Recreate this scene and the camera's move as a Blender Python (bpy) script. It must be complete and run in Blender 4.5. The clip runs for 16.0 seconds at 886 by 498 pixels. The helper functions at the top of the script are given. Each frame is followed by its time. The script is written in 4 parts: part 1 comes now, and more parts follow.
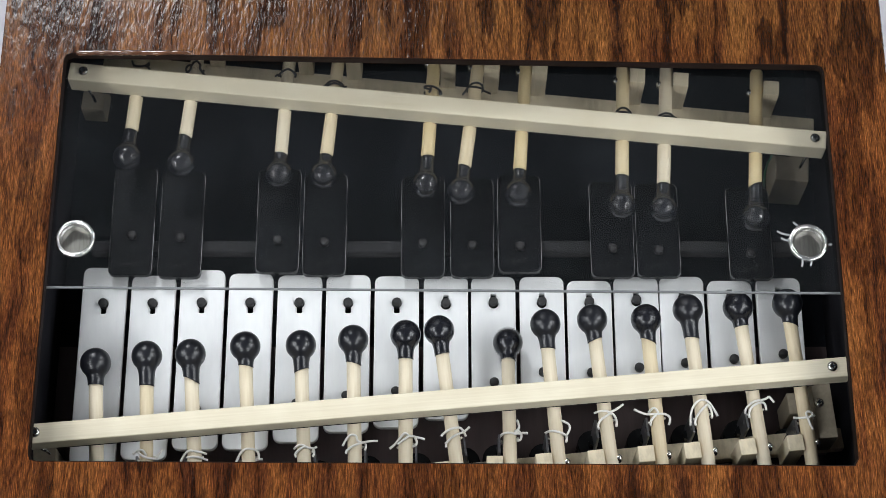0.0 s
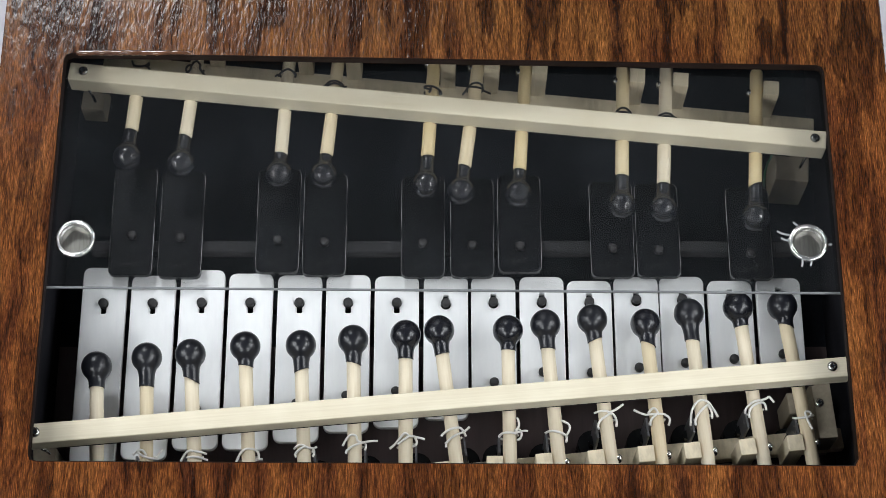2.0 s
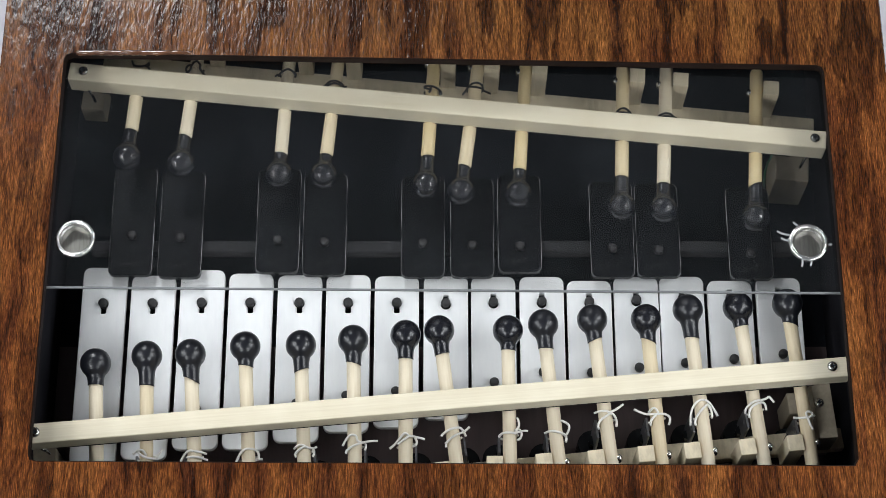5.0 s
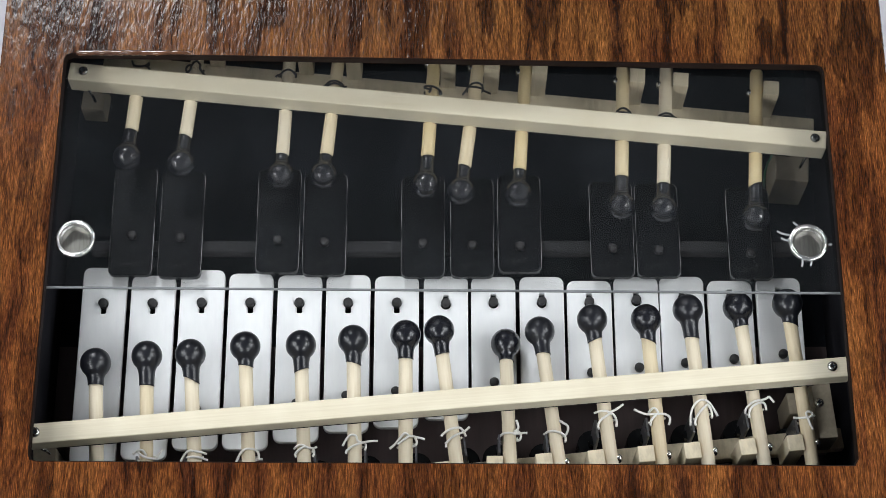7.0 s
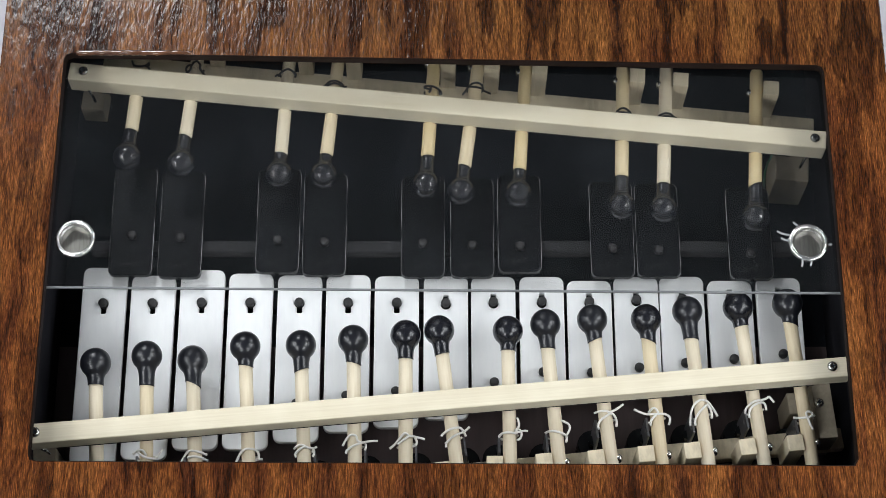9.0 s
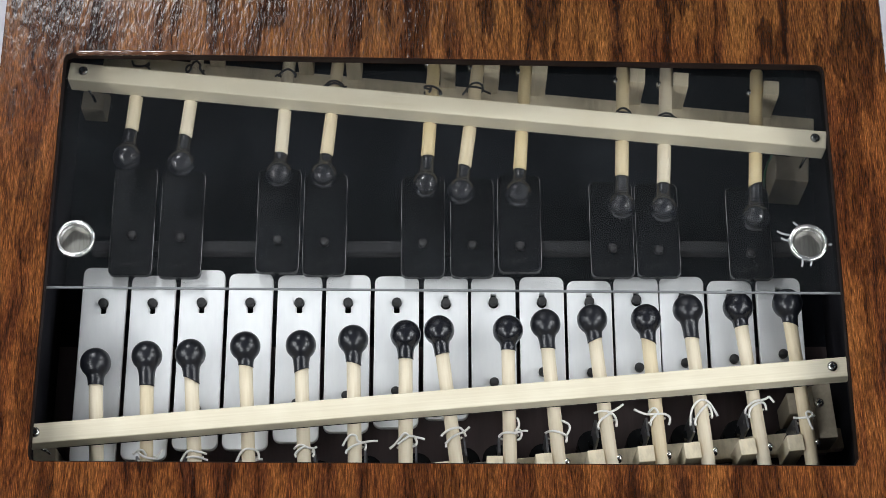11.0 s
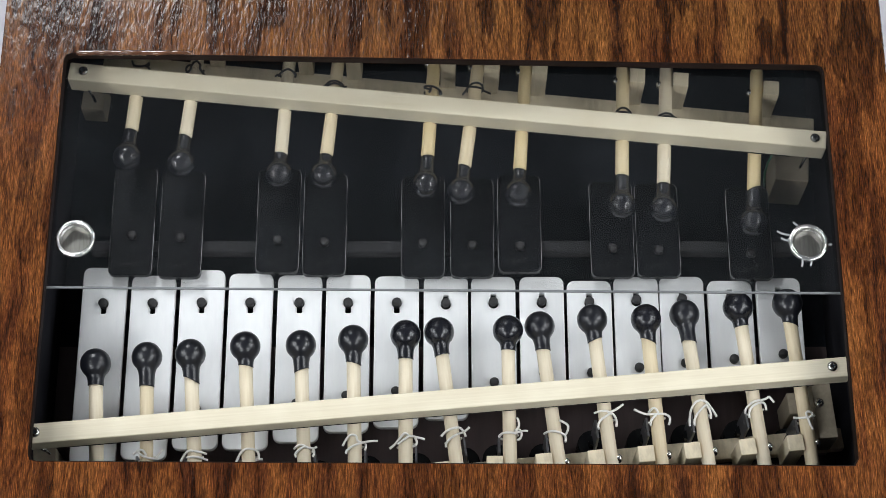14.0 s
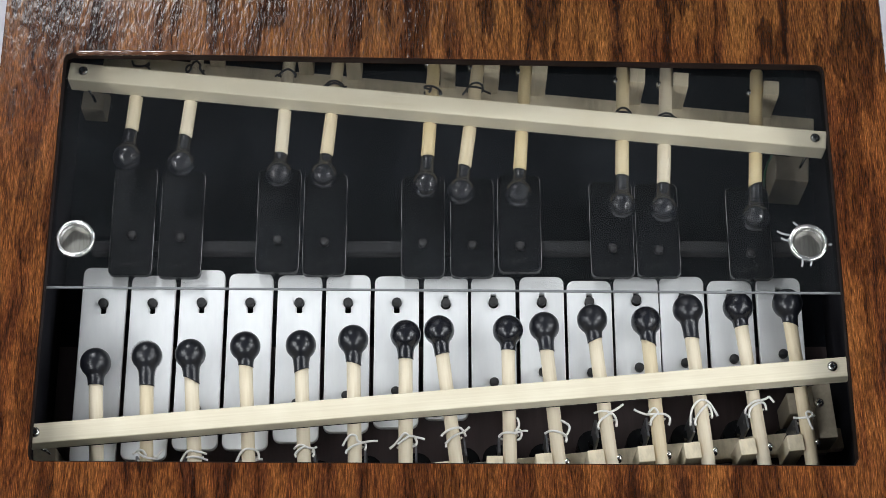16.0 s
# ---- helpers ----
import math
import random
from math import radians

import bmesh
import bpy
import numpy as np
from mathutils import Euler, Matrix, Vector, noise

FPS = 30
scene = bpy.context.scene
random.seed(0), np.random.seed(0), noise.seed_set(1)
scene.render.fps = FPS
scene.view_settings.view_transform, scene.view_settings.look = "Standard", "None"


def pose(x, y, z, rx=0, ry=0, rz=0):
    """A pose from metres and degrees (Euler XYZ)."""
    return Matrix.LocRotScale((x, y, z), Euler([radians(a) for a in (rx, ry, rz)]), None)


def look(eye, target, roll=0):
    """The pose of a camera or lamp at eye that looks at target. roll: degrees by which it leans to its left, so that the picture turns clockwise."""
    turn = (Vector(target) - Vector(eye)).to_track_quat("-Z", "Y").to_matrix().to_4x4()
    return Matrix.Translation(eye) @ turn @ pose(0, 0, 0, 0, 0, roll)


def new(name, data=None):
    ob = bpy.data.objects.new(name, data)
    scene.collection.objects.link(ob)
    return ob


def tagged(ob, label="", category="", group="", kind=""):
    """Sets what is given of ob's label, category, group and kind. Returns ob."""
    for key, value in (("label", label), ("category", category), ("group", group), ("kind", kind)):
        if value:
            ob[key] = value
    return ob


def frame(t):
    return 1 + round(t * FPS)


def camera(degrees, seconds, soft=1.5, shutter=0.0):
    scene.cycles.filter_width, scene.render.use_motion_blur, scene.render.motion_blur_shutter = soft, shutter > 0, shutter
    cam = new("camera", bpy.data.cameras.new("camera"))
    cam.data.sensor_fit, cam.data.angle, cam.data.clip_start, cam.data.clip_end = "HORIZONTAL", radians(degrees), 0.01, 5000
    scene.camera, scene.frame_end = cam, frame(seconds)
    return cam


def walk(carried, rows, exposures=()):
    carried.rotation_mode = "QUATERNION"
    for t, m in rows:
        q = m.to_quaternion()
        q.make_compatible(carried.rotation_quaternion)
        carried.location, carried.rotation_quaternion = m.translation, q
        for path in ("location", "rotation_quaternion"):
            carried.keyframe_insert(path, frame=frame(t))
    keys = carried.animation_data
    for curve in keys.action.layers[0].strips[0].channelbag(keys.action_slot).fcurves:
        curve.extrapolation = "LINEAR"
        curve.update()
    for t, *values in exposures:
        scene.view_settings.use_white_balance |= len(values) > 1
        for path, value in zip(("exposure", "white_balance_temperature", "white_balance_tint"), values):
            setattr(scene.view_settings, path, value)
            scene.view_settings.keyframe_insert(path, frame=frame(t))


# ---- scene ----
cam = camera(27.0, 16.0, soft=0.5, shutter=0.5)
EYE = look((0, -0.42095, 1.01627), (0, 0, 0))
walk(cam, [(0, EYE), (16, EYE)])

# ---- light: a room with ceiling troffers ----
world = bpy.data.worlds.new("room_world")
scene.world = world
world.use_nodes = True
world.node_tree.nodes["Background"].inputs[0].default_value = (0.75, 0.82, 0.9, 1)
world.node_tree.nodes["Background"].inputs[1].default_value = 0.25
CEILING_Z = 1.7
# place and power of each ceiling light
TROFFERS = [(-0.72, 1.77, 31), (2.0, 1.7, 28), (-2.7, -0.2, 25), (2.7, -0.2, 28), (-1.1, -1.75, 21), (1.1, -1.75, 20), (-1.5, -0.4, 18), (1.5, -0.4, 18)]
for lx, ly, power in TROFFERS:
    lamp_data = bpy.data.lights.new("troffer_lamp", "AREA")
    lamp_data.shape, lamp_data.size, lamp_data.size_y = "RECTANGLE", 0.56, 1.16
    lamp_data.energy, lamp_data.color = power, (0.95, 0.975, 1.0)
    new("troffer_lamp", lamp_data).matrix_world = pose(lx, ly, CEILING_Z - 0.045)
scene.view_settings.exposure = 0.0


# ---- materials ----
def material(name, base, rough=0.5, metal=0.0, coat=0.0):
    mat = bpy.data.materials.new(name)
    mat.use_nodes = True
    nodes, links = mat.node_tree.nodes, mat.node_tree.links
    b = nodes["Principled BSDF"]
    b.inputs["Base Color"].default_value = (*base, 1)
    b.inputs["Roughness"].default_value = rough
    b.inputs["Metallic"].default_value = metal
    b.inputs["Coat Weight"].default_value = coat
    return mat, nodes, links, b


def node(nodes, kind, **values):
    n = nodes.new(kind)
    for key, value in values.items():
        n.inputs[key].default_value = value
    return n


def spot_noise(nodes, links, stretch, scale, detail=4.0, rough=0.6):
    co = nodes.new("ShaderNodeTexCoord")
    mp = nodes.new("ShaderNodeMapping")
    mp.inputs["Scale"].default_value = stretch
    links.new(co.outputs["Object"], mp.inputs["Vector"])
    tex = node(nodes, "ShaderNodeTexNoise", Scale=scale, Detail=detail, Roughness=rough)
    links.new(mp.outputs["Vector"], tex.inputs["Vector"])
    return tex


def ramp(nodes, links, source, stops):
    r = nodes.new("ShaderNodeValToRGB")
    el = r.color_ramp.elements
    el[0].position, el[0].color = stops[0][0], (*stops[0][1], 1)
    el[1].position, el[1].color = stops[-1][0], (*stops[-1][1], 1)
    for at, col in stops[1:-1]:
        e = el.new(at)
        e.color = (*col, 1)
    links.new(source, r.inputs["Fac"])
    return r


def bump(nodes, links, source, bsdf, strength, distance):
    bp = node(nodes, "ShaderNodeBump", Strength=strength, Distance=distance)
    links.new(source, bp.inputs["Height"])
    links.new(bp.outputs["Normal"], bsdf.inputs["Normal"])
    return bp


def mix(nodes, links, a, b, fac, mode="MIX"):
    m = nodes.new("ShaderNodeMix")
    m.data_type, m.blend_type = "RGBA", mode
    for value, socket in ((fac, m.inputs[0]), (a, m.inputs[6]), (b, m.inputs[7])):
        if isinstance(value, (float, int)):
            socket.default_value = value
        elif isinstance(value, tuple):
            socket.default_value = (*value, 1)
        else:
            links.new(value, socket)
    return m.outputs[2]


def grainy(name, low, high, rough, stretch, scale, metal=0.0, coat=0.0, relief=0.1, depth=0.0005, spread=(0.3, 0.7)):
    """A surface with one grain that runs between two colours, broad mottling, and a fine relief."""
    mat, nodes, links, b = material(name, high, rough, metal, coat)
    fine = spot_noise(nodes, links, stretch, scale)
    broad = spot_noise(nodes, links, (1, 1, 1), 25, 2)
    add = nodes.new("ShaderNodeMath")
    add.operation = "MULTIPLY_ADD"
    add.inputs[1].default_value, add.inputs[2].default_value = 0.5, 0.0
    links.new(broad.outputs["Fac"], add.inputs[0])
    half = nodes.new("ShaderNodeMath")
    half.operation = "MULTIPLY_ADD"
    half.inputs[1].default_value = 0.5
    links.new(fine.outputs["Fac"], half.inputs[0])
    links.new(add.outputs[0], half.inputs[2])
    r = ramp(nodes, links, half.outputs[0], [(spread[0], low), (spread[1], high)])
    links.new(r.outputs["Color"], b.inputs["Base Color"])
    bump(nodes, links, fine.outputs["Fac"], b, relief, depth)
    return mat


def oak():
    """Dark-stained oak: flame figure and stain bands along y, short dark pores and a rippled varnish."""
    mat, nodes, links, b = material("stained_oak", (0.2, 0.09, 0.03), 0.3, 0.0, 0.0)
    b.inputs["Specular IOR Level"].default_value = 0.40
    co = nodes.new("ShaderNodeTexCoord")

    def noise_at(stretch, scale, detail, rough=0.55, vector=None, distortion=0.0, shift=(0, 0, 0)):
        mp = nodes.new("ShaderNodeMapping")
        mp.inputs["Scale"].default_value = stretch
        mp.inputs["Location"].default_value = shift
        links.new(vector or co.outputs["Object"], mp.inputs["Vector"])
        tex = node(nodes, "ShaderNodeTexNoise", Scale=scale, Detail=detail, Roughness=rough, Distortion=distortion)
        links.new(mp.outputs["Vector"], tex.inputs["Vector"])
        return tex

    def shifted(source, amount):
        add = nodes.new("ShaderNodeVectorMath")
        add.operation = "MULTIPLY_ADD"
        add.inputs[1].default_value = amount
        links.new(source.outputs["Color"], add.inputs[0])
        links.new(co.outputs["Object"], add.inputs[2])
        return add.outputs[0]

    warped = shifted(noise_at((1, 0.40, 1), 16, 3), (0.040, 0.0, 0.0))
    frayed = shifted(noise_at((1, 0.25, 1), 260, 3), (0.006, 0.030, 0.0))
    bands = noise_at((1, 0.10, 1), 60, 4, 0.65, warped)
    streak = noise_at((1, 0.04, 1), 430, 4, 0.7, warped)
    pores = noise_at((1, 0.08, 1), 1250, 3, 0.65)
    broad = noise_at((1, 0.6, 1), 11, 2)
    base = ramp(nodes, links, bands.outputs["Fac"], [(0.34, (0.045, 0.0175, 0.0080)), (0.43, (0.106, 0.0395, 0.0135)),
                                                     (0.50, (0.153, 0.0605, 0.0180)), (0.66, (0.212, 0.091, 0.0255))])
    streaks = ramp(nodes, links, streak.outputs["Fac"], [(0.36, (0.38, 0.36, 0.35)), (0.50, (0.88, 0.88, 0.88)), (0.7, (1.1, 1.1, 1.1))])
    pored = ramp(nodes, links, pores.outputs["Fac"], [(0.36, (0.40, 0.37, 0.36)), (0.48, (0.80, 0.80, 0.80)), (0.62, (1.18, 1.18, 1.15))])
    tone = ramp(nodes, links, broad.outputs["Fac"], [(0.38, (0.62, 0.52, 0.54)), (0.62, (1.05, 1.05, 1.0))])
    c = mix(nodes, links, base.outputs["Color"], streaks.outputs["Color"], 0.9, "MULTIPLY")
    c = mix(nodes, links, c, pored.outputs["Color"], 0.85, "MULTIPLY")
    c = mix(nodes, links, c, tone.outputs["Color"], 0.6, "MULTIPLY")
    # flames of dark grain, short and ragged, that thin out to one side of the veneer
    flame = noise_at((1, 0.20, 1), 62, 3, 0.55, frayed, 0.6, (0.35, 0.12, 0))
    flames = ramp(nodes, links, flame.outputs["Fac"], [(0.50, (1.12, 1.12, 1.12)), (0.545, (0.40, 0.36, 0.37)), (0.62, (0.24, 0.21, 0.23)), (0.72, (0.55, 0.5, 0.5))])
    where = nodes.new("ShaderNodeSeparateXYZ")
    links.new(shifted(noise_at((1, 1, 1), 9, 2), (0.0, 0.08, 0.0)), where.inputs[0])
    bold = ramp(nodes, links, where.outputs["Y"], [(0.13, (0.62,) * 3), (0.18, (0.95,) * 3)])
    c = mix(nodes, links, c, flames.outputs["Color"], bold.outputs["Color"], "MULTIPLY")
    redder = ramp(nodes, links, where.outputs["Y"], [(0.13, (1.08, 0.94, 0.94)), (0.19, (1.0, 1.0, 1.0))])
    c = mix(nodes, links, c, redder.outputs["Color"], 1.0, "MULTIPLY")
    hair = noise_at((1, 0.085, 1), 2000, 3, 0.7)
    hairs = ramp(nodes, links, hair.outputs["Fac"], [(0.36, (0.42, 0.39, 0.39)), (0.52, (0.86, 0.86, 0.86)), (0.66, (1.85, 1.8, 1.7))])
    c = mix(nodes, links, c, hairs.outputs["Color"], 0.9, "MULTIPLY")
    links.new(c, b.inputs["Base Color"])
    rough = ramp(nodes, links, bands.outputs["Fac"], [(0.35, (0.13,) * 3), (0.7, (0.19,) * 3)])
    links.new(rough.outputs["Color"], b.inputs["Roughness"])
    ripple = noise_at((1, 0.27, 1), 420, 2, 0.5)
    height = mix(nodes, links, pores.outputs["Fac"], ripple.outputs["Fac"], 0.86)
    bump(nodes, links, height, b, 0.5, 0.0008)
    return mat


OAK = oak()
MAPLE = grainy("maple_dowel", (0.56, 0.47, 0.31), (0.69, 0.63, 0.48), 0.5, (1, 0.05, 1), 700, relief=0.08)
def tint(mat, low, high):
    """Each object of the material takes its own shade between two factors."""
    nodes, links = mat.node_tree.nodes, mat.node_tree.links
    b = nodes["Principled BSDF"]
    source = b.inputs["Base Color"].links[0].from_socket
    info = nodes.new("ShaderNodeObjectInfo")
    r = ramp(nodes, links, info.outputs["Random"], [(0.0, low), (0.6, high)])
    links.new(mix(nodes, links, source, r.outputs["Color"], 1.0, "MULTIPLY"), b.inputs["Base Color"])


tint(MAPLE, (0.97, 0.88, 0.68), (1.06, 1.06, 1.10))
POPLAR = grainy("pale_poplar", (0.58, 0.52, 0.385), (0.68, 0.63, 0.49), 0.45, (0.02, 1, 1), 900, relief=0.10, spread=(0.36, 0.62))
POPLAR_BLOCK = grainy("pale_poplar_block", (0.36, 0.31, 0.22), (0.66, 0.58, 0.42), 0.55, (1, 0.35, 0.12), 260, relief=0.10, spread=(0.30, 0.56))
WHITE_BAR = grainy("silver_white_lacquer", (0.79, 0.81, 0.82), (0.87, 0.885, 0.89), 0.38, (1, 0.2, 1), 300, metal=0.30, relief=0.02)
BLACK_BAR = grainy("black_lacquer", (0.0045, 0.0050, 0.0058), (0.0075, 0.0082, 0.0095), 0.24, (1, 0.2, 1), 300, relief=0.05)
RUBBER = grainy("black_dipped_rubber", (0.0055, 0.0062, 0.009), (0.010, 0.0112, 0.0155), 0.29, (1, 1, 1), 260, relief=0.05, depth=0.0004)
def own_gloss(mat, low, high):
    """Each object of the material takes its own roughness."""
    nodes, links = mat.node_tree.nodes, mat.node_tree.links
    info = nodes.new("ShaderNodeObjectInfo")
    r = ramp(nodes, links, info.outputs["Random"], [(0.0, (low,) * 3), (1.0, (high,) * 3)])
    links.new(r.outputs["Color"], nodes["Principled BSDF"].inputs["Roughness"])


own_gloss(RUBBER, 0.23, 0.33)
GLOSSY_RUBBER = grainy("glossy_dipped_rubber", (0.006, 0.0065, 0.009), (0.010, 0.0112, 0.0145), 0.2, (1, 1, 1), 260, relief=0.05, depth=0.0004)
GLOSSY_RUBBER.node_tree.nodes["Principled BSDF"].inputs["Specular IOR Level"].default_value = 1.0
own_gloss(GLOSSY_RUBBER, 0.19, 0.26)
PIN_RUBBER = grainy("black_rubber_pin", (0.007, 0.007, 0.008), (0.017, 0.017, 0.018), 0.6, (1, 1, 1), 500)
BLACK_PAINT = grainy("matt_black_paint", (0.0068, 0.0086, 0.0120), (0.0135, 0.0170, 0.0225), 0.75, (1, 1, 1), 200)
GREY_FELT = grainy("mid_grey_felt", (0.006, 0.006, 0.007), (0.020, 0.020, 0.022), 0.95, (0.5, 1, 1), 90, relief=0.4)
FELT = grainy("dark_grey_felt", (0.008, 0.008, 0.009), (0.022, 0.022, 0.023), 0.95, (1, 1, 1), 900, relief=0.4)
CHROME = grainy("bright_chrome", (0.62, 0.62, 0.61), (0.80, 0.79, 0.77), 0.22, (1, 1, 1), 300, metal=1.0, relief=0.03)
BRUSHED = grainy("brushed_nickel", (0.12, 0.118, 0.105), (0.30, 0.295, 0.27), 0.38, (1, 0.1, 1), 700, metal=1.0, relief=0.1)
STEEL = grainy("zinc_screw_steel", (0.45, 0.45, 0.44), (0.70, 0.69, 0.67), 0.24, (1, 1, 1), 600, metal=1.0)
DARK_STEEL = grainy("dark_sheet_steel", (0.12, 0.12, 0.125), (0.30, 0.30, 0.31), 0.35, (1, 1, 1), 400, metal=0.8)
CORD_WHITE = grainy("white_wire_sleeve", (0.70, 0.69, 0.65), (0.82, 0.81, 0.78), 0.45, (1, 1, 1), 600)
CORD_BLACK = grainy("black_wire_sleeve", (0.012, 0.012, 0.012), (0.03, 0.03, 0.03), 0.45, (1, 1, 1), 600)
GREEN = grainy("green_wire_sleeve", (0.02, 0.09, 0.05), (0.03, 0.13, 0.07), 0.45, (1, 1, 1), 600)
PALE_EDGE = grainy("patchy_pale_bar_edge", (0.02, 0.02, 0.021), (0.46, 0.46, 0.47), 0.4, (1, 0.4, 1), 70, metal=0.3, spread=(0.46, 0.56))
SCUFF = grainy("grey_scratch_marks", (0.018, 0.018, 0.018), (0.065, 0.065, 0.065), 0.8, (1, 1, 1), 900)
DARK_BOARD = grainy("dark_brown_board", (0.060, 0.043, 0.043), (0.10, 0.072, 0.070), 0.6, (1, 0.1, 1), 300, relief=0.2)
CUT_EDGE = grainy("dark_stained_cut_edge", (0.007, 0.0045, 0.003), (0.018, 0.0095, 0.007), 0.6, (1, 1, 0.2), 500, relief=0.3)
GLUE = grainy("whitish_glue_smear", (0.22, 0.23, 0.24), (0.42, 0.43, 0.44), 0.5, (1, 1, 1), 900)
PLASTER = grainy("white_wall_paint", (0.48, 0.49, 0.49), (0.56, 0.56, 0.55), 0.8, (1, 1, 1), 60)
VINYL = grainy("pale_grey_vinyl_floor", (0.34, 0.33, 0.36), (0.44, 0.43, 0.46), 0.45, (1, 1, 1), 40)
TILE = grainy("grey_ceiling_tile", (0.19, 0.20, 0.21), (0.26, 0.27, 0.28), 0.9, (1, 1, 1), 300, relief=0.4)


# gloss for the bead added to draw the glint on the window edge
GLINT_GLOSS = grainy("glossy_brown_glint_bead", (0.05, 0.022, 0.013), (0.12, 0.05, 0.022), 0.16, (0.3, 1, 1), 300, coat=1.0, relief=0.3)
LINER = grainy("black_painted_liner", (0.0070, 0.0070, 0.0098), (0.0110, 0.0112, 0.0150), 0.95, (1, 0.1, 1), 150, relief=0.2)
for lacquer in (BLACK_BAR, BLACK_PAINT, FELT, CUT_EDGE, LINER):
    lacquer.node_tree.nodes["Principled BSDF"].inputs["Specular IOR Level"].default_value = 0.15
CUT_EDGE.node_tree.nodes["Principled BSDF"].inputs["Specular IOR Level"].default_value = 0.05
# pale wood, its colour darkened for the shade low under the rails
SHADED_END_WOOD = grainy("pale_wood_greyed_by_shade", (0.20, 0.17, 0.125), (0.32, 0.28, 0.21), 0.6, (1, 1, 0.1), 300, relief=0.1)


def acrylic():
    mat, nodes, links, b = material("clear_acrylic", (0.93, 0.94, 0.95), 0.02)
    b.inputs["Transmission Weight"].default_value = 1.0
    b.inputs["IOR"].default_value = 1.0
    out = nodes["Material Output"]
    clear = node(nodes, "ShaderNodeBsdfTransparent", Color=(0.93, 0.93, 0.925, 1))
    gloss = node(nodes, "ShaderNodeBsdfGlossy", Color=(1, 1, 1, 1), Roughness=0.04)
    fres = node(nodes, "ShaderNodeFresnel", IOR=1.45)
    m = nodes.new("ShaderNodeMixShader")
    links.new(fres.outputs[0], m.inputs[0])
    links.new(clear.outputs[0], m.inputs[1])
    links.new(gloss.outputs[0], m.inputs[2])
    haze = node(nodes, "ShaderNodeBsdfDiffuse", Color=(0.40, 0.50, 0.56, 1))
    film = spot_noise(nodes, links, (1, 1, 1), 22, 3)
    amount = ramp(nodes, links, film.outputs["Fac"], [(0.3, (0.0005,) * 3), (0.58, (0.0025,) * 3), (0.72, (0.006,) * 3)])
    m2 = nodes.new("ShaderNodeMixShader")
    links.new(amount.outputs["Color"], m2.inputs[0])
    links.new(m.outputs[0], m2.inputs[1])
    links.new(haze.outputs[0], m2.inputs[2])
    links.new(m2.outputs[0], out.inputs["Surface"])
    return mat


ACRYLIC = acrylic()
ACRYLIC_EDGE = grainy("frosted_acrylic_edge", (0.13, 0.14, 0.145), (0.20, 0.21, 0.215), 0.35, (1, 1, 1), 500)
DUST = grainy("pale_dust", (0.07, 0.07, 0.075), (0.24, 0.24, 0.25), 0.9, (1, 1, 1), 900)
DIFFUSER, _dn, _dl, _db = material("lit_diffuser", (0.9, 0.9, 0.9), 0.6)
_db.inputs["Emission Color"].default_value = (0.94, 0.97, 1, 1)
_db.inputs["Emission Strength"].default_value = 3.0


# ---- mesh helpers ----
def part(name, bm, mat, parent=None, label="", smooth=False):
    me = bpy.data.meshes.new(name)
    bmesh.ops.recalc_face_normals(bm, faces=bm.faces)
    bm.to_mesh(me)
    bm.free()
    me.materials.append(mat)
    if smooth:
        for poly in me.polygons:
            poly.use_smooth = True
    ob = new(name, me)
    if parent:
        ob.parent = parent
    return tagged(ob, label)


def base(name, m):
    ob = new(name)
    ob.empty_display_size = 0.01
    ob.matrix_basis = m
    return ob


def block(x0, x1, y0, y1, z0, z1, bevel=0.0, segments=2):
    bm = bmesh.new()
    bmesh.ops.create_cube(bm, size=1)
    for v in bm.verts:
        v.co = Vector((x0 + (v.co.x + 0.5) * (x1 - x0), y0 + (v.co.y + 0.5) * (y1 - y0), z0 + (v.co.z + 0.5) * (z1 - z0)))
    if bevel:
        bmesh.ops.bevel(bm, geom=bm.edges, offset=bevel, segments=segments, profile=0.5, affect="EDGES")
    return bm


def turned(profile, axis="z", sides=28, caps=True):
    """A turned solid: profile rows of (distance along the axis, radius)."""
    bm = bmesh.new()
    rings = []
    for d, r in profile:
        ring = []
        for k in range(sides):
            a = 2 * math.pi * k / sides
            u, w = r * math.cos(a), r * math.sin(a)
            ring.append(bm.verts.new((u, w, d) if axis == "z" else (u, d, w) if axis == "y" else (d, u, w)))
        rings.append(ring)
    for a, b in zip(rings, rings[1:]):
        for k in range(sides):
            bm.faces.new((a[k], a[(k + 1) % sides], b[(k + 1) % sides], b[k]))
    if caps:
        bm.faces.new(rings[0])
        bm.faces.new(rings[-1])
    return bm


def tube(points, radius, sides=8, bm=None):
    """A round wire along a polyline."""
    bm = bm or bmesh.new()
    pts = [Vector(p) for p in points]
    rings = []
    side = Vector((0.31, 0.2, 0.93))
    for i, p in enumerate(pts):
        way = (pts[min(i + 1, len(pts) - 1)] - pts[max(i - 1, 0)]).normalized()
        side = (side - way * side.dot(way)).normalized()
        up = way.cross(side)
        rings.append([bm.verts.new(p + radius * (math.cos(2 * math.pi * k / sides) * side + math.sin(2 * math.pi * k / sides) * up)) for k in range(sides)])
    for a, b in zip(rings, rings[1:]):
        for k in range(sides):
            bm.faces.new((a[k], a[(k + 1) % sides], b[(k + 1) % sides], b[k]))
    bm.faces.new(rings[0])
    bm.faces.new(rings[-1])
    return bm


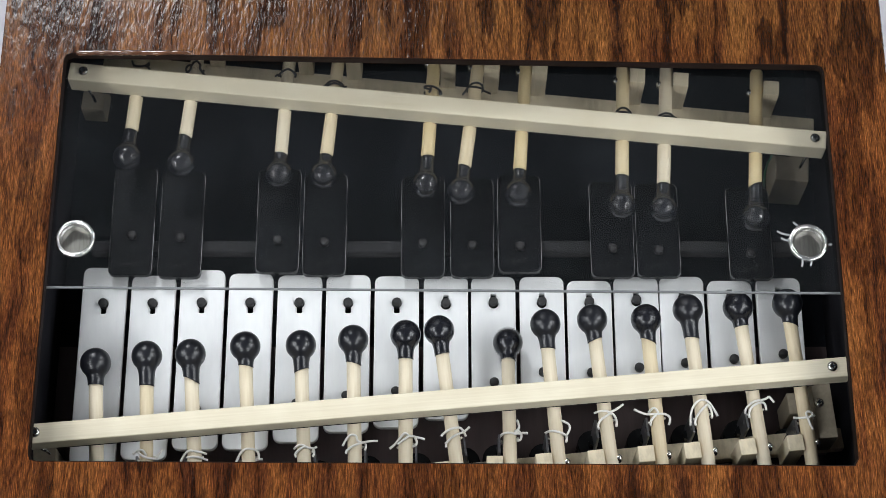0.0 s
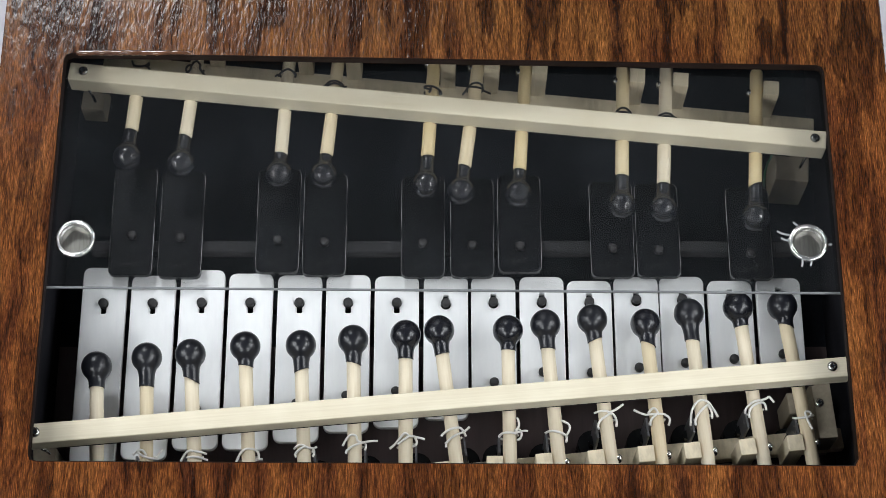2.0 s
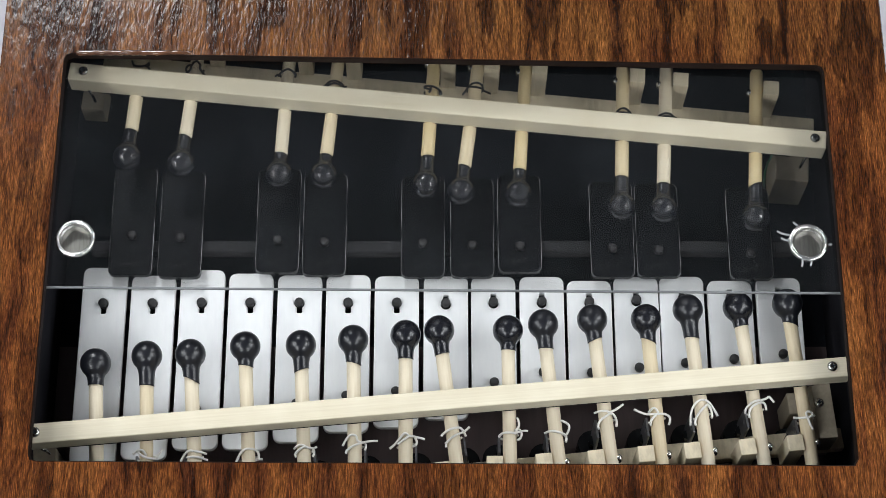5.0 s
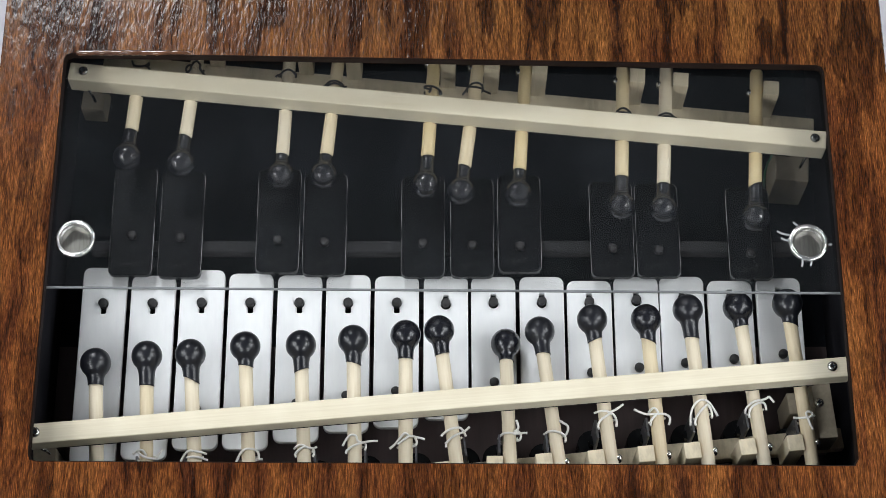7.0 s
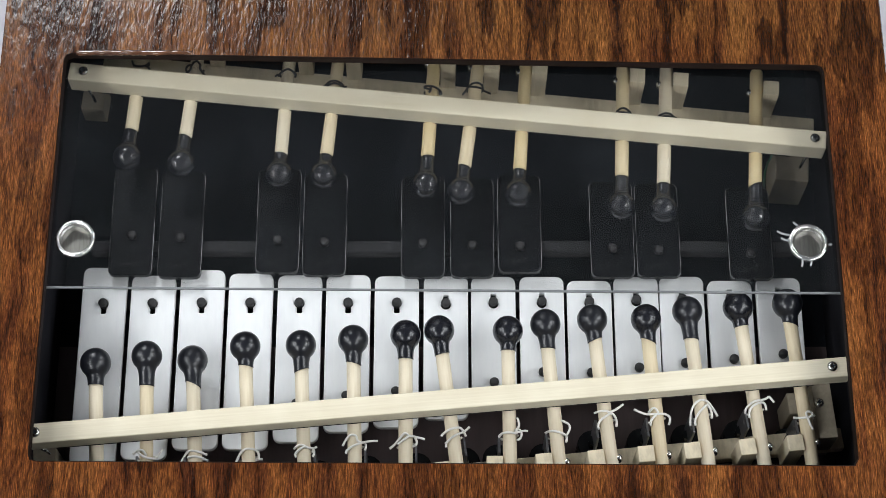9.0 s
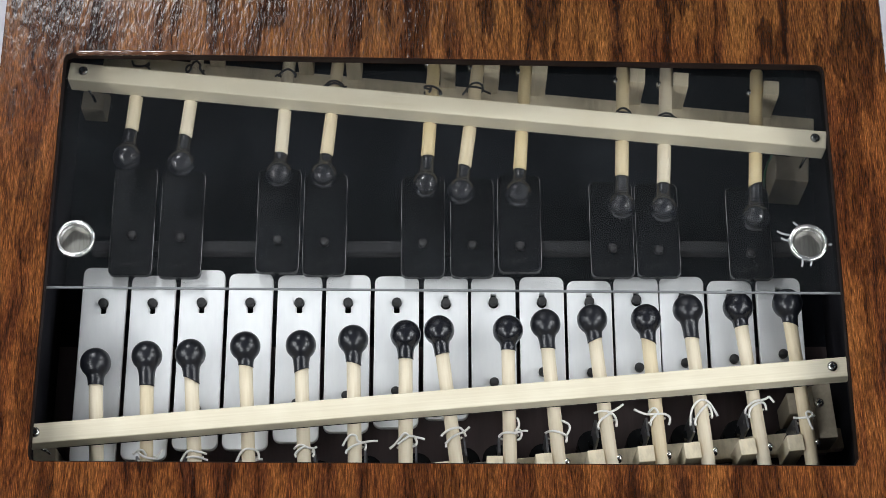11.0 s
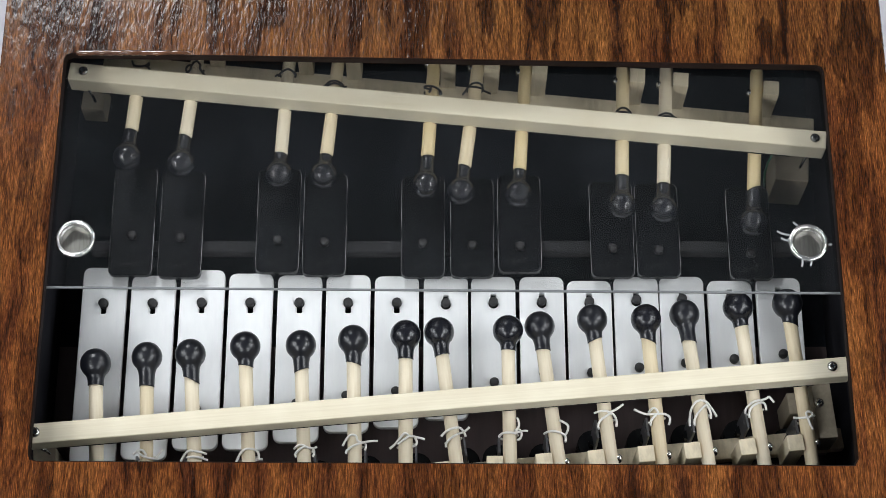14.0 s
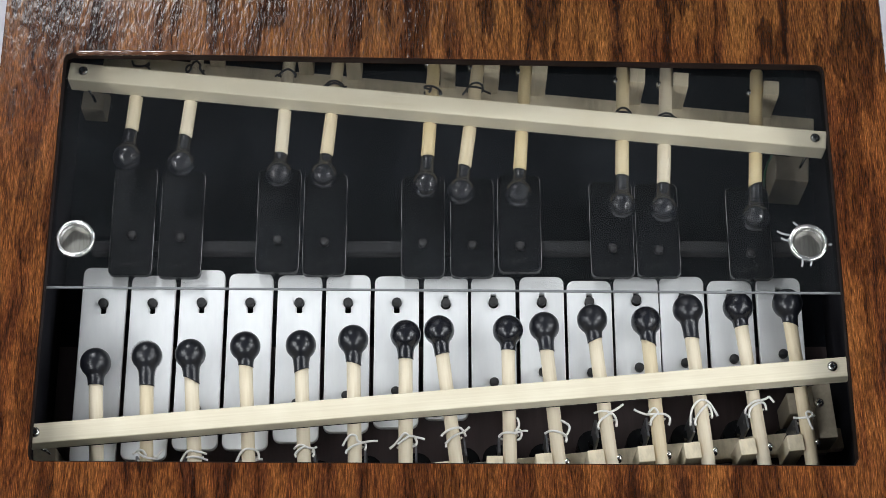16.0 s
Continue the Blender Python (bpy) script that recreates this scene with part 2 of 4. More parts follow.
def round_rect(x0, x1, y0, y1, r, n=5):
    pts = []
    for cx, cy, a0 in ((x1 - r, y1 - r, 0), (x0 + r, y1 - r, 90), (x0 + r, y0 + r, 180), (x1 - r, y0 + r, 270)):
        for k in range(n + 1):
            a = radians(a0 + 90 * k / n)
            pts.append((cx + r * math.cos(a), cy + r * math.sin(a)))
    return pts


def plate(outline, z0, z1, holes=(), edge=0.0):
    """A flat plate with an outline and holes, its top edge eased."""
    bm = bmesh.new()

    def loop(pts, z):
        vs = [bm.verts.new((x, y, z)) for x, y in pts]
        return vs, [bm.edges.new((vs[i], vs[(i + 1) % len(vs)])) for i in range(len(vs))]

    tops, bottoms = [], []
    for pts in (outline, *holes):
        tops.append(loop(pts, z1))
        bottoms.append(loop(pts, z0))
    for group in (tops, bottoms):
        bmesh.ops.triangle_fill(bm, use_beauty=True, use_dissolve=False, edges=[e for _, es in group for e in es])
    for (a, _), (b, _) in zip(tops, bottoms):
        for i in range(len(a)):
            j = (i + 1) % len(a)
            bm.faces.new((a[i], a[j], b[j], b[i]))
    bmesh.ops.recalc_face_normals(bm, faces=bm.faces)
    if edge:
        rim = [e for vs, es in tops for e in es]
        bmesh.ops.bevel(bm, geom=rim, offset=edge, segments=3, profile=0.5, affect="EDGES")
    return bm


# ---- the room ----
def room():
    for name, size, mat in (("wall_north", (-4, 4, 4.0, 4.1, -0.9, CEILING_Z), PLASTER), ("wall_south", (-4, 4, -4.1, -4.0, -0.9, CEILING_Z), PLASTER),
                            ("wall_east", (4.0, 4.1, -4, 4, -0.9, CEILING_Z), PLASTER), ("wall_west", (-4.1, -4.0, -4, 4, -0.9, CEILING_Z), PLASTER),
                            ("floor", (-4.1, 4.1, -4.1, 4.1, -1.0, -0.9), VINYL), ("ceiling", (-4.1, 4.1, -4.1, 4.1, CEILING_Z, CEILING_Z + 0.1), TILE)):
        tagged(part(name, block(*size), mat), "plain " + mat.name.replace("_", " ") + " of the room", name.split("_")[0], kind="structure")
    for lx, ly, power in TROFFERS:
        t = base("ceiling_light", pose(lx, ly, CEILING_Z))
        tagged(t, "white rectangular ceiling troffer with a lit diffuser", "ceiling light", "ceiling troffers")
        part("frame", plate(round_rect(-0.31, 0.31, -0.61, 0.61, 0.004, 1), -0.03, 0.0, [round_rect(-0.28, 0.28, -0.58, 0.58, 0.004, 1)]), PLASTER, t)
        part("diffuser", block(-0.28, 0.28, -0.58, 0.58, -0.02, -0.012), DIFFUSER, t, "lit white diffuser")


# ---- the case ----
OPEN = (-0.2355, 0.2360, -0.1315, 0.1276)
BASE_Z = -0.118
WHITE_TOP, BLACK_TOP = -0.073, -0.063
RAIL_TOP, RAIL_TALL, RAIL_WIDE = -0.0275, 0.0127, 0.0122


def case():
    c = base("instrument_case", pose(0, 0, 0))
    tagged(c, "dark-stained oak instrument case with a rectangular window cut in its top", "instrument case")
    x0, x1, y0, y1 = OPEN
    outline = round_rect(-0.2755, 0.2755, -0.27, 0.27, 0.004, 4)
    hole = [(x0 + 0.004, y0 + 0.0013), *((x1 - 0.002, y0 - 0.0014), (x1, y0 + 0.002)), (x1, y1 - 0.0085), (x1 - 0.0012, y1 - 0.0055), (x1 - 0.004, y1 - 0.0043),
            (x0 + 0.004, y1 + 0.0043), (x0 + 0.001, y1 + 0.003), (x0, y1), (x0 - 0.0006, y0 + 0.0055), (x0 + 0.0004, y0 + 0.0023)]
    top = part("top_panel", plate(outline, -0.0062, 0.0, [hole], 0.0007), OAK, c, "stained oak veneer panel with glossy rippled varnish")
    top.data.materials.append(CUT_EDGE)
    for poly in top.data.polygons:
        if abs(poly.normal.z) < 0.97 and abs(poly.center.x) < 0.24 and abs(poly.center.y) < 0.14:
            poly.material_index = 1
    # a glossy bead added to catch a glint along the far edge of the window
    rnd = random.Random(3)
    xs = [x0 + 0.007 + 0.0022 * k for k in range(34)]
    bead = [(x, y1 + 0.0050 + rnd.uniform(-0.0003, 0.0003), -0.0003 + rnd.uniform(-0.0005, 0.0002) - 0.02 * max(0.0, x + 0.19)) for x in xs]
    part("varnish_bead", tube(bead, 0.0017, 12), GLINT_GLOSS, c, "glossy brown bead added for the edge glint", True)
    for name, size in (("side_panel", (-0.272, -0.254, -0.262, 0.262, -0.4, -0.0062)), ("side_panel", (0.254, 0.272, -0.262, 0.262, -0.4, -0.0062)),
                       ("side_panel", (-0.254, 0.254, 0.244, 0.262, -0.4, -0.0062)), ("side_panel", (-0.254, 0.254, -0.262, -0.244, -0.4, -0.0062))):
        part(name, block(*size, 0.001), OAK, c)
    part("bottom_board", block(-0.254, 0.254, -0.02, 0.244, BASE_Z - 0.012, BASE_Z), BLACK_PAINT, c, "matt black bottom board")
    part("bottom_board", block(-0.254, 0.254, -0.244, -0.02, BASE_Z - 0.012, BASE_Z), DARK_BOARD, c, "dark brown stained bottom board")
    for size in ((-0.254, -0.2495, -0.244, 0.244, BASE_Z, -0.0062), (0.2495, 0.254, -0.244, 0.244, BASE_Z, -0.0062),
                 (-0.2495, 0.2495, 0.215, 0.244, BASE_Z, -0.0062), (-0.2495, 0.2495, -0.244, -0.2, BASE_Z, -0.0062)):
        part("liner", block(*size), LINER, c, "matt black painted inner wall")
    # legs that carry the case
    for lx in (-0.23, 0.23):
        for ly in (-0.22, 0.22):
            part("leg", block(lx - 0.025, lx + 0.025, ly - 0.025, ly + 0.025, -0.9, -0.39, 0.003), OAK, c)


# ---- the tone bars ----
def keyhole(cx, cy, up):
    """A round hole with a slot that runs from it towards +y (up=1) or -y."""
    r, half, n = 0.0031, 0.0018, 0.0066
    a0 = math.asin(half / r)
    pts = [(half, n - 0.0008), (half - 0.0003, n - 0.0002), (half - 0.0009, n), (0.0009 - half, n), (0.0003 - half, n - 0.0002), (-half, n - 0.0008)]
    for k in range(13):
        a = a0 + (2 * math.pi - 2 * a0) * k / 12
        pts.append((-r * math.sin(a), r * math.cos(a)))
    return [(cx + x, cy + y * up) for x, y in pts]


def hex_hole(cx, cy, r):
    return [(cx + r * math.cos(2 * math.pi * k / 12), cy + r * math.sin(2 * math.pi * k / 12)) for k in range(12)]


def ring(cx, cy, r):
    return [(cx + r * math.cos(2 * math.pi * k / 40), cy + r * math.sin(2 * math.pi * k / 40)) for k in range(40)]


def pin(parent, x, y, z_top, radius=0.0029, foot=-0.02):
    p = part("pin", turned([(foot, radius * 0.7), (-0.0008, radius * 0.7), (0.0, radius), (0.0022, radius * 1.02), (0.0034, radius * 0.82), (0.0038, radius * 0.4)], sides=14),
             PIN_RUBBER, parent, "black rubber mounting pin", True)
    p.location = (x, y, z_top)


# x of the middle, far end y, near end y, far pin y, near pin y; lengths fall from low to high notes
WHITE_BARS = [
    (-0.2143, 0.0174, -0.1126, -0.0072, -0.0839, 0.00),
    (-0.1833, 0.0120, -0.1089, -0.0072, -0.0822, 0.00),
    (-0.1523, 0.0158, -0.1025, -0.0068, -0.0764, 0.00),
    (-0.1216, 0.0135, -0.1025, -0.0068, -0.0769, 0.00),
    (-0.0906, 0.0124, -0.0979, -0.0068, -0.0735, 0.00),
    (-0.0599, 0.0124, -0.0914, -0.0068, -0.0685, 0.00),
    (-0.0292, 0.0116, -0.0885, -0.0068, -0.0656, 0.00),
    (0.0018, 0.0116, -0.0831, -0.0072, -0.0622, 0.00),
    (0.0318, 0.0112, -0.0748, -0.0064, -0.0597, 0.00),
    (0.0624, 0.0112, -0.0712, -0.0061, -0.0530, 0.00),
    (0.0924, 0.0085, -0.0703, -0.0061, -0.0534, 0.00),
    (0.1221, 0.0112, -0.0640, -0.0049, -0.0501, 0.00),
    (0.1510, 0.0112, -0.0604, -0.0042, -0.0471, 0.00),
    (0.1814, 0.0085, -0.0595, -0.0034, -0.0445, 0.00),
    (0.2122, 0.0104, -0.0540, -0.0022, -0.0411, 0.00),
]
BLACK_BARS = [
    (-0.1974, 0.0084, 0.0824, 0.0350),
    (-0.1664, 0.0069, 0.0797, 0.0335),
    (-0.1048, 0.0103, 0.0819, 0.0319),
    (-0.0752, 0.0084, 0.0788, 0.0304),
    (-0.0128, 0.0072, 0.0764, 0.0296),
    (0.0185, 0.0072, 0.0752, 0.0284),
    (0.0486, 0.0107, 0.0775, 0.0276),
    (0.1072, 0.0072, 0.0728, 0.0261),
    (0.1363, 0.0072, 0.0716, 0.0249),
    (0.1945, 0.0057, 0.0689, 0.0226),
]


def white_bars():
    for i, (x, y1, y0, pin_far, pin_near, lean) in enumerate(WHITE_BARS):
        m = (y0 + y1) / 2
        bar = base("tone_bar", pose(x, m, WHITE_TOP, 0, 0, lean))
        size = "long" if i < 5 else "middling" if i < 10 else "short"
        tagged(bar, size + " silver-white metal tone bar with rounded corners, on black pins", "tone bar", "white tone bars")
        hole_y = pin_far - m
        if i < 7:
            hole = keyhole(0, hole_y, -1)
        else:
            hole = keyhole(0, hole_y - 0.0006, 1)
        part("plate", plate(round_rect(-0.0140, 0.0140, y0 - m, y1 - m, 0.0048), -0.004, 0.0, [hole, hex_hole(0, pin_near - m, 0.0026)], 0.0006), WHITE_BAR, bar)
        pin(bar, 0, hole_y, 0.0004)
        pin(bar, 0, pin_near - m, 0.0004)


def black_bars():
    for i, (x, y0, y1, pin_y) in enumerate(BLACK_BARS):
        m = (y0 + y1) / 2
        bar = base("tone_bar", pose(x, m, BLACK_TOP))
        tagged(bar, "black lacquered metal tone bar with a grey scribbled mark", "tone bar", "black tone bars")
        part("plate", plate(round_rect(-0.0138, 0.0138, y0 - m, y1 - m, 0.004), -0.004, 0.0, [hex_hole(0, pin_y - m, 0.0026)], 0.0006), BLACK_BAR, bar)
        made = bar.children[0].data
        # the side bevels take a patchy pale colour
        made.materials.append(PALE_EDGE)
        for poly in made.polygons:
            if 0.15 < poly.normal.z < 0.95 and abs(poly.normal.x) > 0.25:
                poly.material_index = 1
        pin(bar, 0, pin_y - m, 0.0002, foot=-0.035)
        rnd = random.Random(40 + i)
        mark = bmesh.new()
        for k in range(8):
            sx, sy = -0.0045 + 0.0013 * k + rnd.uniform(-0.0005, 0.0005), y0 - m + 0.0068 + rnd.uniform(-0.001, 0.001) + 0.0003 * k
            a, ln = rnd.uniform(0.5, 2.2), rnd.uniform(0.0014, 0.0032)
            tube([(sx - ln * math.cos(a) / 2, sy - ln * math.sin(a) / 2, 0.00005), (sx + ln * math.cos(a) / 2, sy + ln * math.sin(a) / 2, 0.00005)], 0.00015, 5, mark)
        loop = [(-0.0062 + 0.0021 * math.cos(0.7 * k + i), y0 - m + 0.0066 + 0.0019 * math.sin(0.7 * k + i), 0.00005) for k in range(4 + rnd.randrange(5))]
        tube(loop, 0.00015, 5, mark)
        part("mark", mark, SCUFF, bar, "grey illegible scribble")


def bar_supports():
    for y, z, label in ((-0.0055, WHITE_TOP - 0.0042, "white"), (0.0297, BLACK_TOP - 0.0042, "black")):
        tagged(part("support_strip", block(-0.224, 0.224, y - 0.0042, y + 0.0042, z - 0.010, z, 0.002, 3), GREY_FELT if label == "black" else FELT),
               "dark grey felt-topped strip under the " + label + " tone bars", "support strip")
    low = part("support_strip", block(-0.245, 0.245, -0.005, 0.005, -0.02, 0, 0.001), FELT)
    low.matrix_basis = pose(0, -0.0675, WHITE_TOP - 0.0042, 0, 0, 4.9)
    tagged(low, "dark grey felt-topped strip under the white tone bars", "support strip")


# ---- mallets ----
# pivot x, pivot y, turn, way to the joint, way to the ball, way to the tie, lift at rest
PIVOT_Z = -0.052
MALLETS = [
    (-0.2054, -0.1387, 3.14, 0.0680, 0.0816, 0.0000, 8.81),
    (-0.1762, -0.1364, 2.03, 0.0653, 0.0838, 0.0235, 8.58),
    (-0.1469, -0.1341, 4.16, 0.0667, 0.0828, 0.0211, 8.69),
    (-0.1152, -0.1316, 3.19, 0.0727, 0.0851, 0.0187, 8.45),
    (-0.0824, -0.1291, 2.61, 0.0676, 0.0834, 0.0196, 8.62),
    (-0.0524, -0.1267, 1.47, 0.0695, 0.0843, 0.0202, 8.53),
    (-0.0223, -0.1243, 0.30, 0.0700, 0.0850, 0.0195, 8.46),
    (0.0087, -0.1219, 7.45, 0.0712, 0.0863, 0.0207, 8.32),
    (0.0401, -0.1194, 0.43, 0.0706, 0.0832, 0.0200, 8.64),
    (0.0695, -0.1171, 4.88, 0.0697, 0.0852, 0.0183, 8.44),
    (0.1006, -0.1147, 6.53, 0.0728, 0.0860, 0.0245, 8.36),
    (0.1305, -0.1124, 4.70, 0.0699, 0.0837, 0.0234, 8.59),
    (0.1582, -0.1102, 5.72, 0.0697, 0.0879, 0.0237, 8.17),
    (0.1913, -0.1076, 7.35, 0.0747, 0.0871, 0.0240, 8.25),
    (0.2200, -0.1054, 6.31, 0.0739, 0.0869, 0.0165, 8.27),
    (-0.1960, 0.1715, 177.87, 0.0743, 0.0934, 0.0224, 7.69),
    (-0.1596, 0.1678, 176.55, 0.0747, 0.0945, 0.0240, 7.60),
    (-0.1001, 0.1617, 178.12, 0.0812, 0.0958, 0.0201, 7.50),
    (-0.0681, 0.1584, 175.69, 0.0790, 0.0935, 0.0253, 7.68),
    (-0.0058, 0.1521, 176.80, 0.0733, 0.0933, 0.0228, 7.70),
    (0.0228, 0.1491, 173.05, 0.0779, 0.0956, 0.0186, 7.52),
    (0.0539, 0.1460, 175.80, 0.0768, 0.0935, 0.0000, 7.69),
    (0.1171, 0.1395, 176.73, 0.0742, 0.0947, 0.0268, 7.58),
    (0.1450, 0.1367, 175.32, 0.0773, 0.0947, 0.0268, 7.58),
    (0.2033, 0.1307, 174.63, 0.0714, 0.0947, 0.0000, 7.59),
]


# how far the rim of each head sleeve runs askew
SLANTS = (0.05, 0.08, 0.55, 0.22, -0.3, 0.3, 0.03, -0.12, 0.06, 0.12, -0.3, 0.5, 0.15, -0.08, 0.45,
          0.1, 0.25, 0.12, 0.1, -0.08, 0.15, 0.05, 0.05, 0.0, -0.5)


def head_mesh(joint, ball, seed):
    """A rubber ball that runs out into a sleeve round the shaft, with a slanted lower rim."""
    rnd = random.Random(seed)
    r, neck = 0.0093, 0.0045 + rnd.uniform(0.0, 0.0003)
    turn_in = radians(39 + rnd.uniform(-2, 3))
    prof = [(joint, 0.0042), (joint + 0.0001, neck * 1.02)]
    meet = ball - r * math.cos(turn_in)
    for k in range(1, 10):
        u = k / 10
        prof.append((joint + (meet - joint) * u, neck * (1 + 0.06 * u) + (r * math.sin(turn_in) - neck * 1.06) * u ** 4.2))
    for k in range(14):
        a = turn_in + (math.pi - turn_in) * k / 13
        prof.append((ball - r * math.cos(a), max(r * math.sin(a), 0.0002)))
    bm = turned(prof, "y", 32)
    slant = -SLANTS[seed]
    for v in bm.verts:
        near = max(0.0, 1 - (v.co.y - joint) / 0.006)
        v.co.y += slant * v.co.x * near
    return bm


def bound(i, *strands):
    """The tie of one mallet: strands of wire bent over the shaft, each (start, bend, end) across and along it in millimetres."""
    TIES[i] = strands


def strand(points, y, wire, bm):
    (ax, ay), (bx, by), (cx, cy) = [(p[0] * 0.001, p[1] * 0.001) for p in points]
    pts = []
    for k in range(13):
        u = k / 12
        x = ax * (1 - u) ** 2 + 2 * bx * u * (1 - u) + cx * u * u
        yy = ay * (1 - u) ** 2 + 2 * by * u * (1 - u) + cy * u * u
        over = 0.0054 * math.sqrt(max(0.10, 1 - (x / 0.0063) ** 2))
        pts.append((x, y + yy, over))
    tube(pts, wire, 8, bm)


def bent_tie(y, strands, wire):
    bm = bmesh.new()
    for points in strands:
        strand(points, y, wire, bm)
    # the turn that runs on below the shaft
    r = 0.0049
    tube([(r * math.cos(math.pi * k / 14), y - 0.002 + 0.001 * math.cos(math.pi * k / 14), -r * math.sin(math.pi * k / 14) - 0.0008) for k in range(15)], wire, 8, bm)
    return bm


TIES = {}
bound(1, ((-8.0, 0.5), (-1.5, 5.5), (0.5, -1.0)), ((-4.5, 1.5), (0.0, -3.5), (6.5, -2.5)), ((5.0, -2.0), (6.5, -1.5), (10.0, 3.0)))
bound(2, ((-8.0, -3.5), (-5.0, 4.0), (0.0, 2.0)), ((0.0, 2.0), (4.0, 1.5), (7.5, 0.2)), ((-4.0, -1.5), (1.0, -0.5), (8.0, -3.5)))
bound(3, ((-7.5, -4.5), (-4.0, 4.5), (2.0, 3.2)), ((2.0, 3.2), (7.5, 3.0), (6.0, -3.0)), ((4.5, -3.5), (6.0, -2.5), (8.5, -3.0)))
bound(4, ((-5.5, 0.5), (-2.0, 4.0), (2.0, 1.0)), ((2.0, 1.0), (6.0, -0.5), (8.0, 1.5)), ((-4.5, -4.5), (-6.5, -2.0), (1.0, 1.5)), ((5.5, 0.5), (6.8, -2.0), (5.5, -4.5)))
bound(5, ((-7.0, -0.5), (-3.0, 8.0), (1.5, 4.5)), ((1.5, 4.5), (1.5, 0.0), (6.0, 1.2)), ((-5.0, -5.5), (-6.0, -2.5), (6.0, 1.2)), ((6.0, 1.2), (9.0, 2.2), (14.0, 1.8)), ((6.0, 1.2), (7.5, -1.0), (6.0, -3.5)))
bound(6, ((-9.5, -4.0), (-4.5, 0.0), (-2.0, 3.5)), ((-2.0, 3.5), (0.0, 6.0), (2.0, 3.0)), ((2.0, 3.0), (6.0, 3.5), (11.5, 1.5)), ((5.5, 2.5), (8.5, -1.0), (4.5, -3.0)), ((-4.5, -1.5), (0.0, 1.5), (2.0, 3.0)))
bound(7, ((-7.0, 1.0), (-4.5, 4.0), (3.0, 4.5)), ((3.0, 4.5), (6.5, 5.0), (7.5, -1.0)), ((-5.0, -6.0), (-6.0, -3.0), (2.5, 0.5)), ((2.5, 0.5), (7.0, 1.5), (10.5, 4.5)))
bound(8, ((-6.5, -2.5), (-6.0, 1.0), (3.5, -0.5)), ((3.5, -0.5), (7.0, 2.0), (11.0, 1.2)), ((3.0, 1.0), (7.5, 4.0), (4.5, 9.0)), ((7.0, 0.5), (7.5, -3.0), (4.5, -4.5)), ((3.0, -1.0), (4.5, 4.0), (7.0, 1.0)))
bound(9, ((-7.0, 0.0), (-4.0, 2.0), (4.0, -1.5)), ((4.0, -1.5), (7.0, -3.0), (5.0, -6.5)), ((3.5, 6.5), (12.0, 4.5), (5.5, -2.5)))
bound(10, ((-6.5, 4.0), (0.0, 5.0), (2.0, 3.0)), ((2.0, 3.0), (6.0, 4.0), (11.5, 7.5)), ((-5.0, -6.0), (-7.5, -1.5), (3.5, 2.5)), ((3.5, 2.5), (7.5, -0.5), (5.5, -5.5)))
bound(11, ((-13.5, 5.5), (-6.0, 0.5), (1.0, 1.0)), ((-5.0, 2.5), (-1.0, 7.5), (0.5, 1.5)), ((0.5, 1.5), (-5.5, -2.0), (-4.5, -5.5)), ((1.0, 1.0), (10.5, 1.5), (6.5, -5.5)))
bound(12, ((-8.0, -7.0), (-6.5, 8.5), (1.5, 7.0)), ((1.5, 7.0), (6.0, 6.5), (9.0, -3.0)), ((-5.0, -7.5), (-6.5, -2.5), (3.0, 4.0)), ((3.0, 4.5), (7.0, 0.5), (5.0, -4.0)))
bound(13, ((-7.0, -2.5), (-5.5, 4.0), (3.0, 4.0)), ((3.0, 4.0), (7.5, 4.5), (9.0, 6.0)), ((9.0, 6.0), (10.5, 4.5), (11.5, 2.0)), ((-5.0, -5.5), (-5.5, 1.5), (2.5, 2.5)), ((2.5, 2.5), (7.0, 3.5), (6.0, -2.0)))
bound(14, ((-7.5, 0.5), (-2.0, -2.0), (5.0, 0.0)), ((0.0, -0.5), (-1.0, 4.0), (3.0, 2.0)), ((3.0, 2.0), (4.5, 0.0), (1.0, -1.0)), ((0.5, -0.5), (0.5, -5.0), (2.5, -8.5)))


bound(15, ((5.5, -2.0), (4.0, 5.0), (-1.0, 4.0)), ((-1.0, 4.0), (-4.5, 3.5), (-5.5, -1.0)), ((-3.0, 3.0), (-5.0, 2.0), (-6.5, 3.5)))
bound(16, ((5.5, 0.5), (7.5, -4.5), (2.5, -2.5)), ((2.5, -2.5), (2.0, 3.5), (5.5, 1.5)), ((2.5, -1.5), (0.0, -9.0), (-3.5, -3.0)), ((-3.5, -3.0), (-2.0, 0.0), (-7.0, 2.5)))
bound(17, ((8.0, 1.5), (6.0, -2.0), (4.5, 2.5)), ((6.0, 1.5), (0.0, -5.0), (-5.0, 0.5)), ((-3.5, -1.0), (-6.0, 0.0), (-5.0, 2.5)))
bound(18, ((7.5, 1.0), (0.0, -4.0), (-6.0, 0.5)), ((-4.0, -0.5), (-6.5, 1.5), (-7.5, -0.5)), ((4.5, 1.5), (0.0, -0.5), (-4.5, 1.0)))
bound(19, ((5.0, -2.5), (5.5, -0.5), (0.5, 1.0)), ((5.0, -2.5), (0.0, -2.0), (-5.5, 0.0)), ((-5.5, 0.0), (-7.0, 1.0), (-5.0, 3.0)), ((1.5, -2.0), (0.0, 1.0), (2.0, 3.0)))
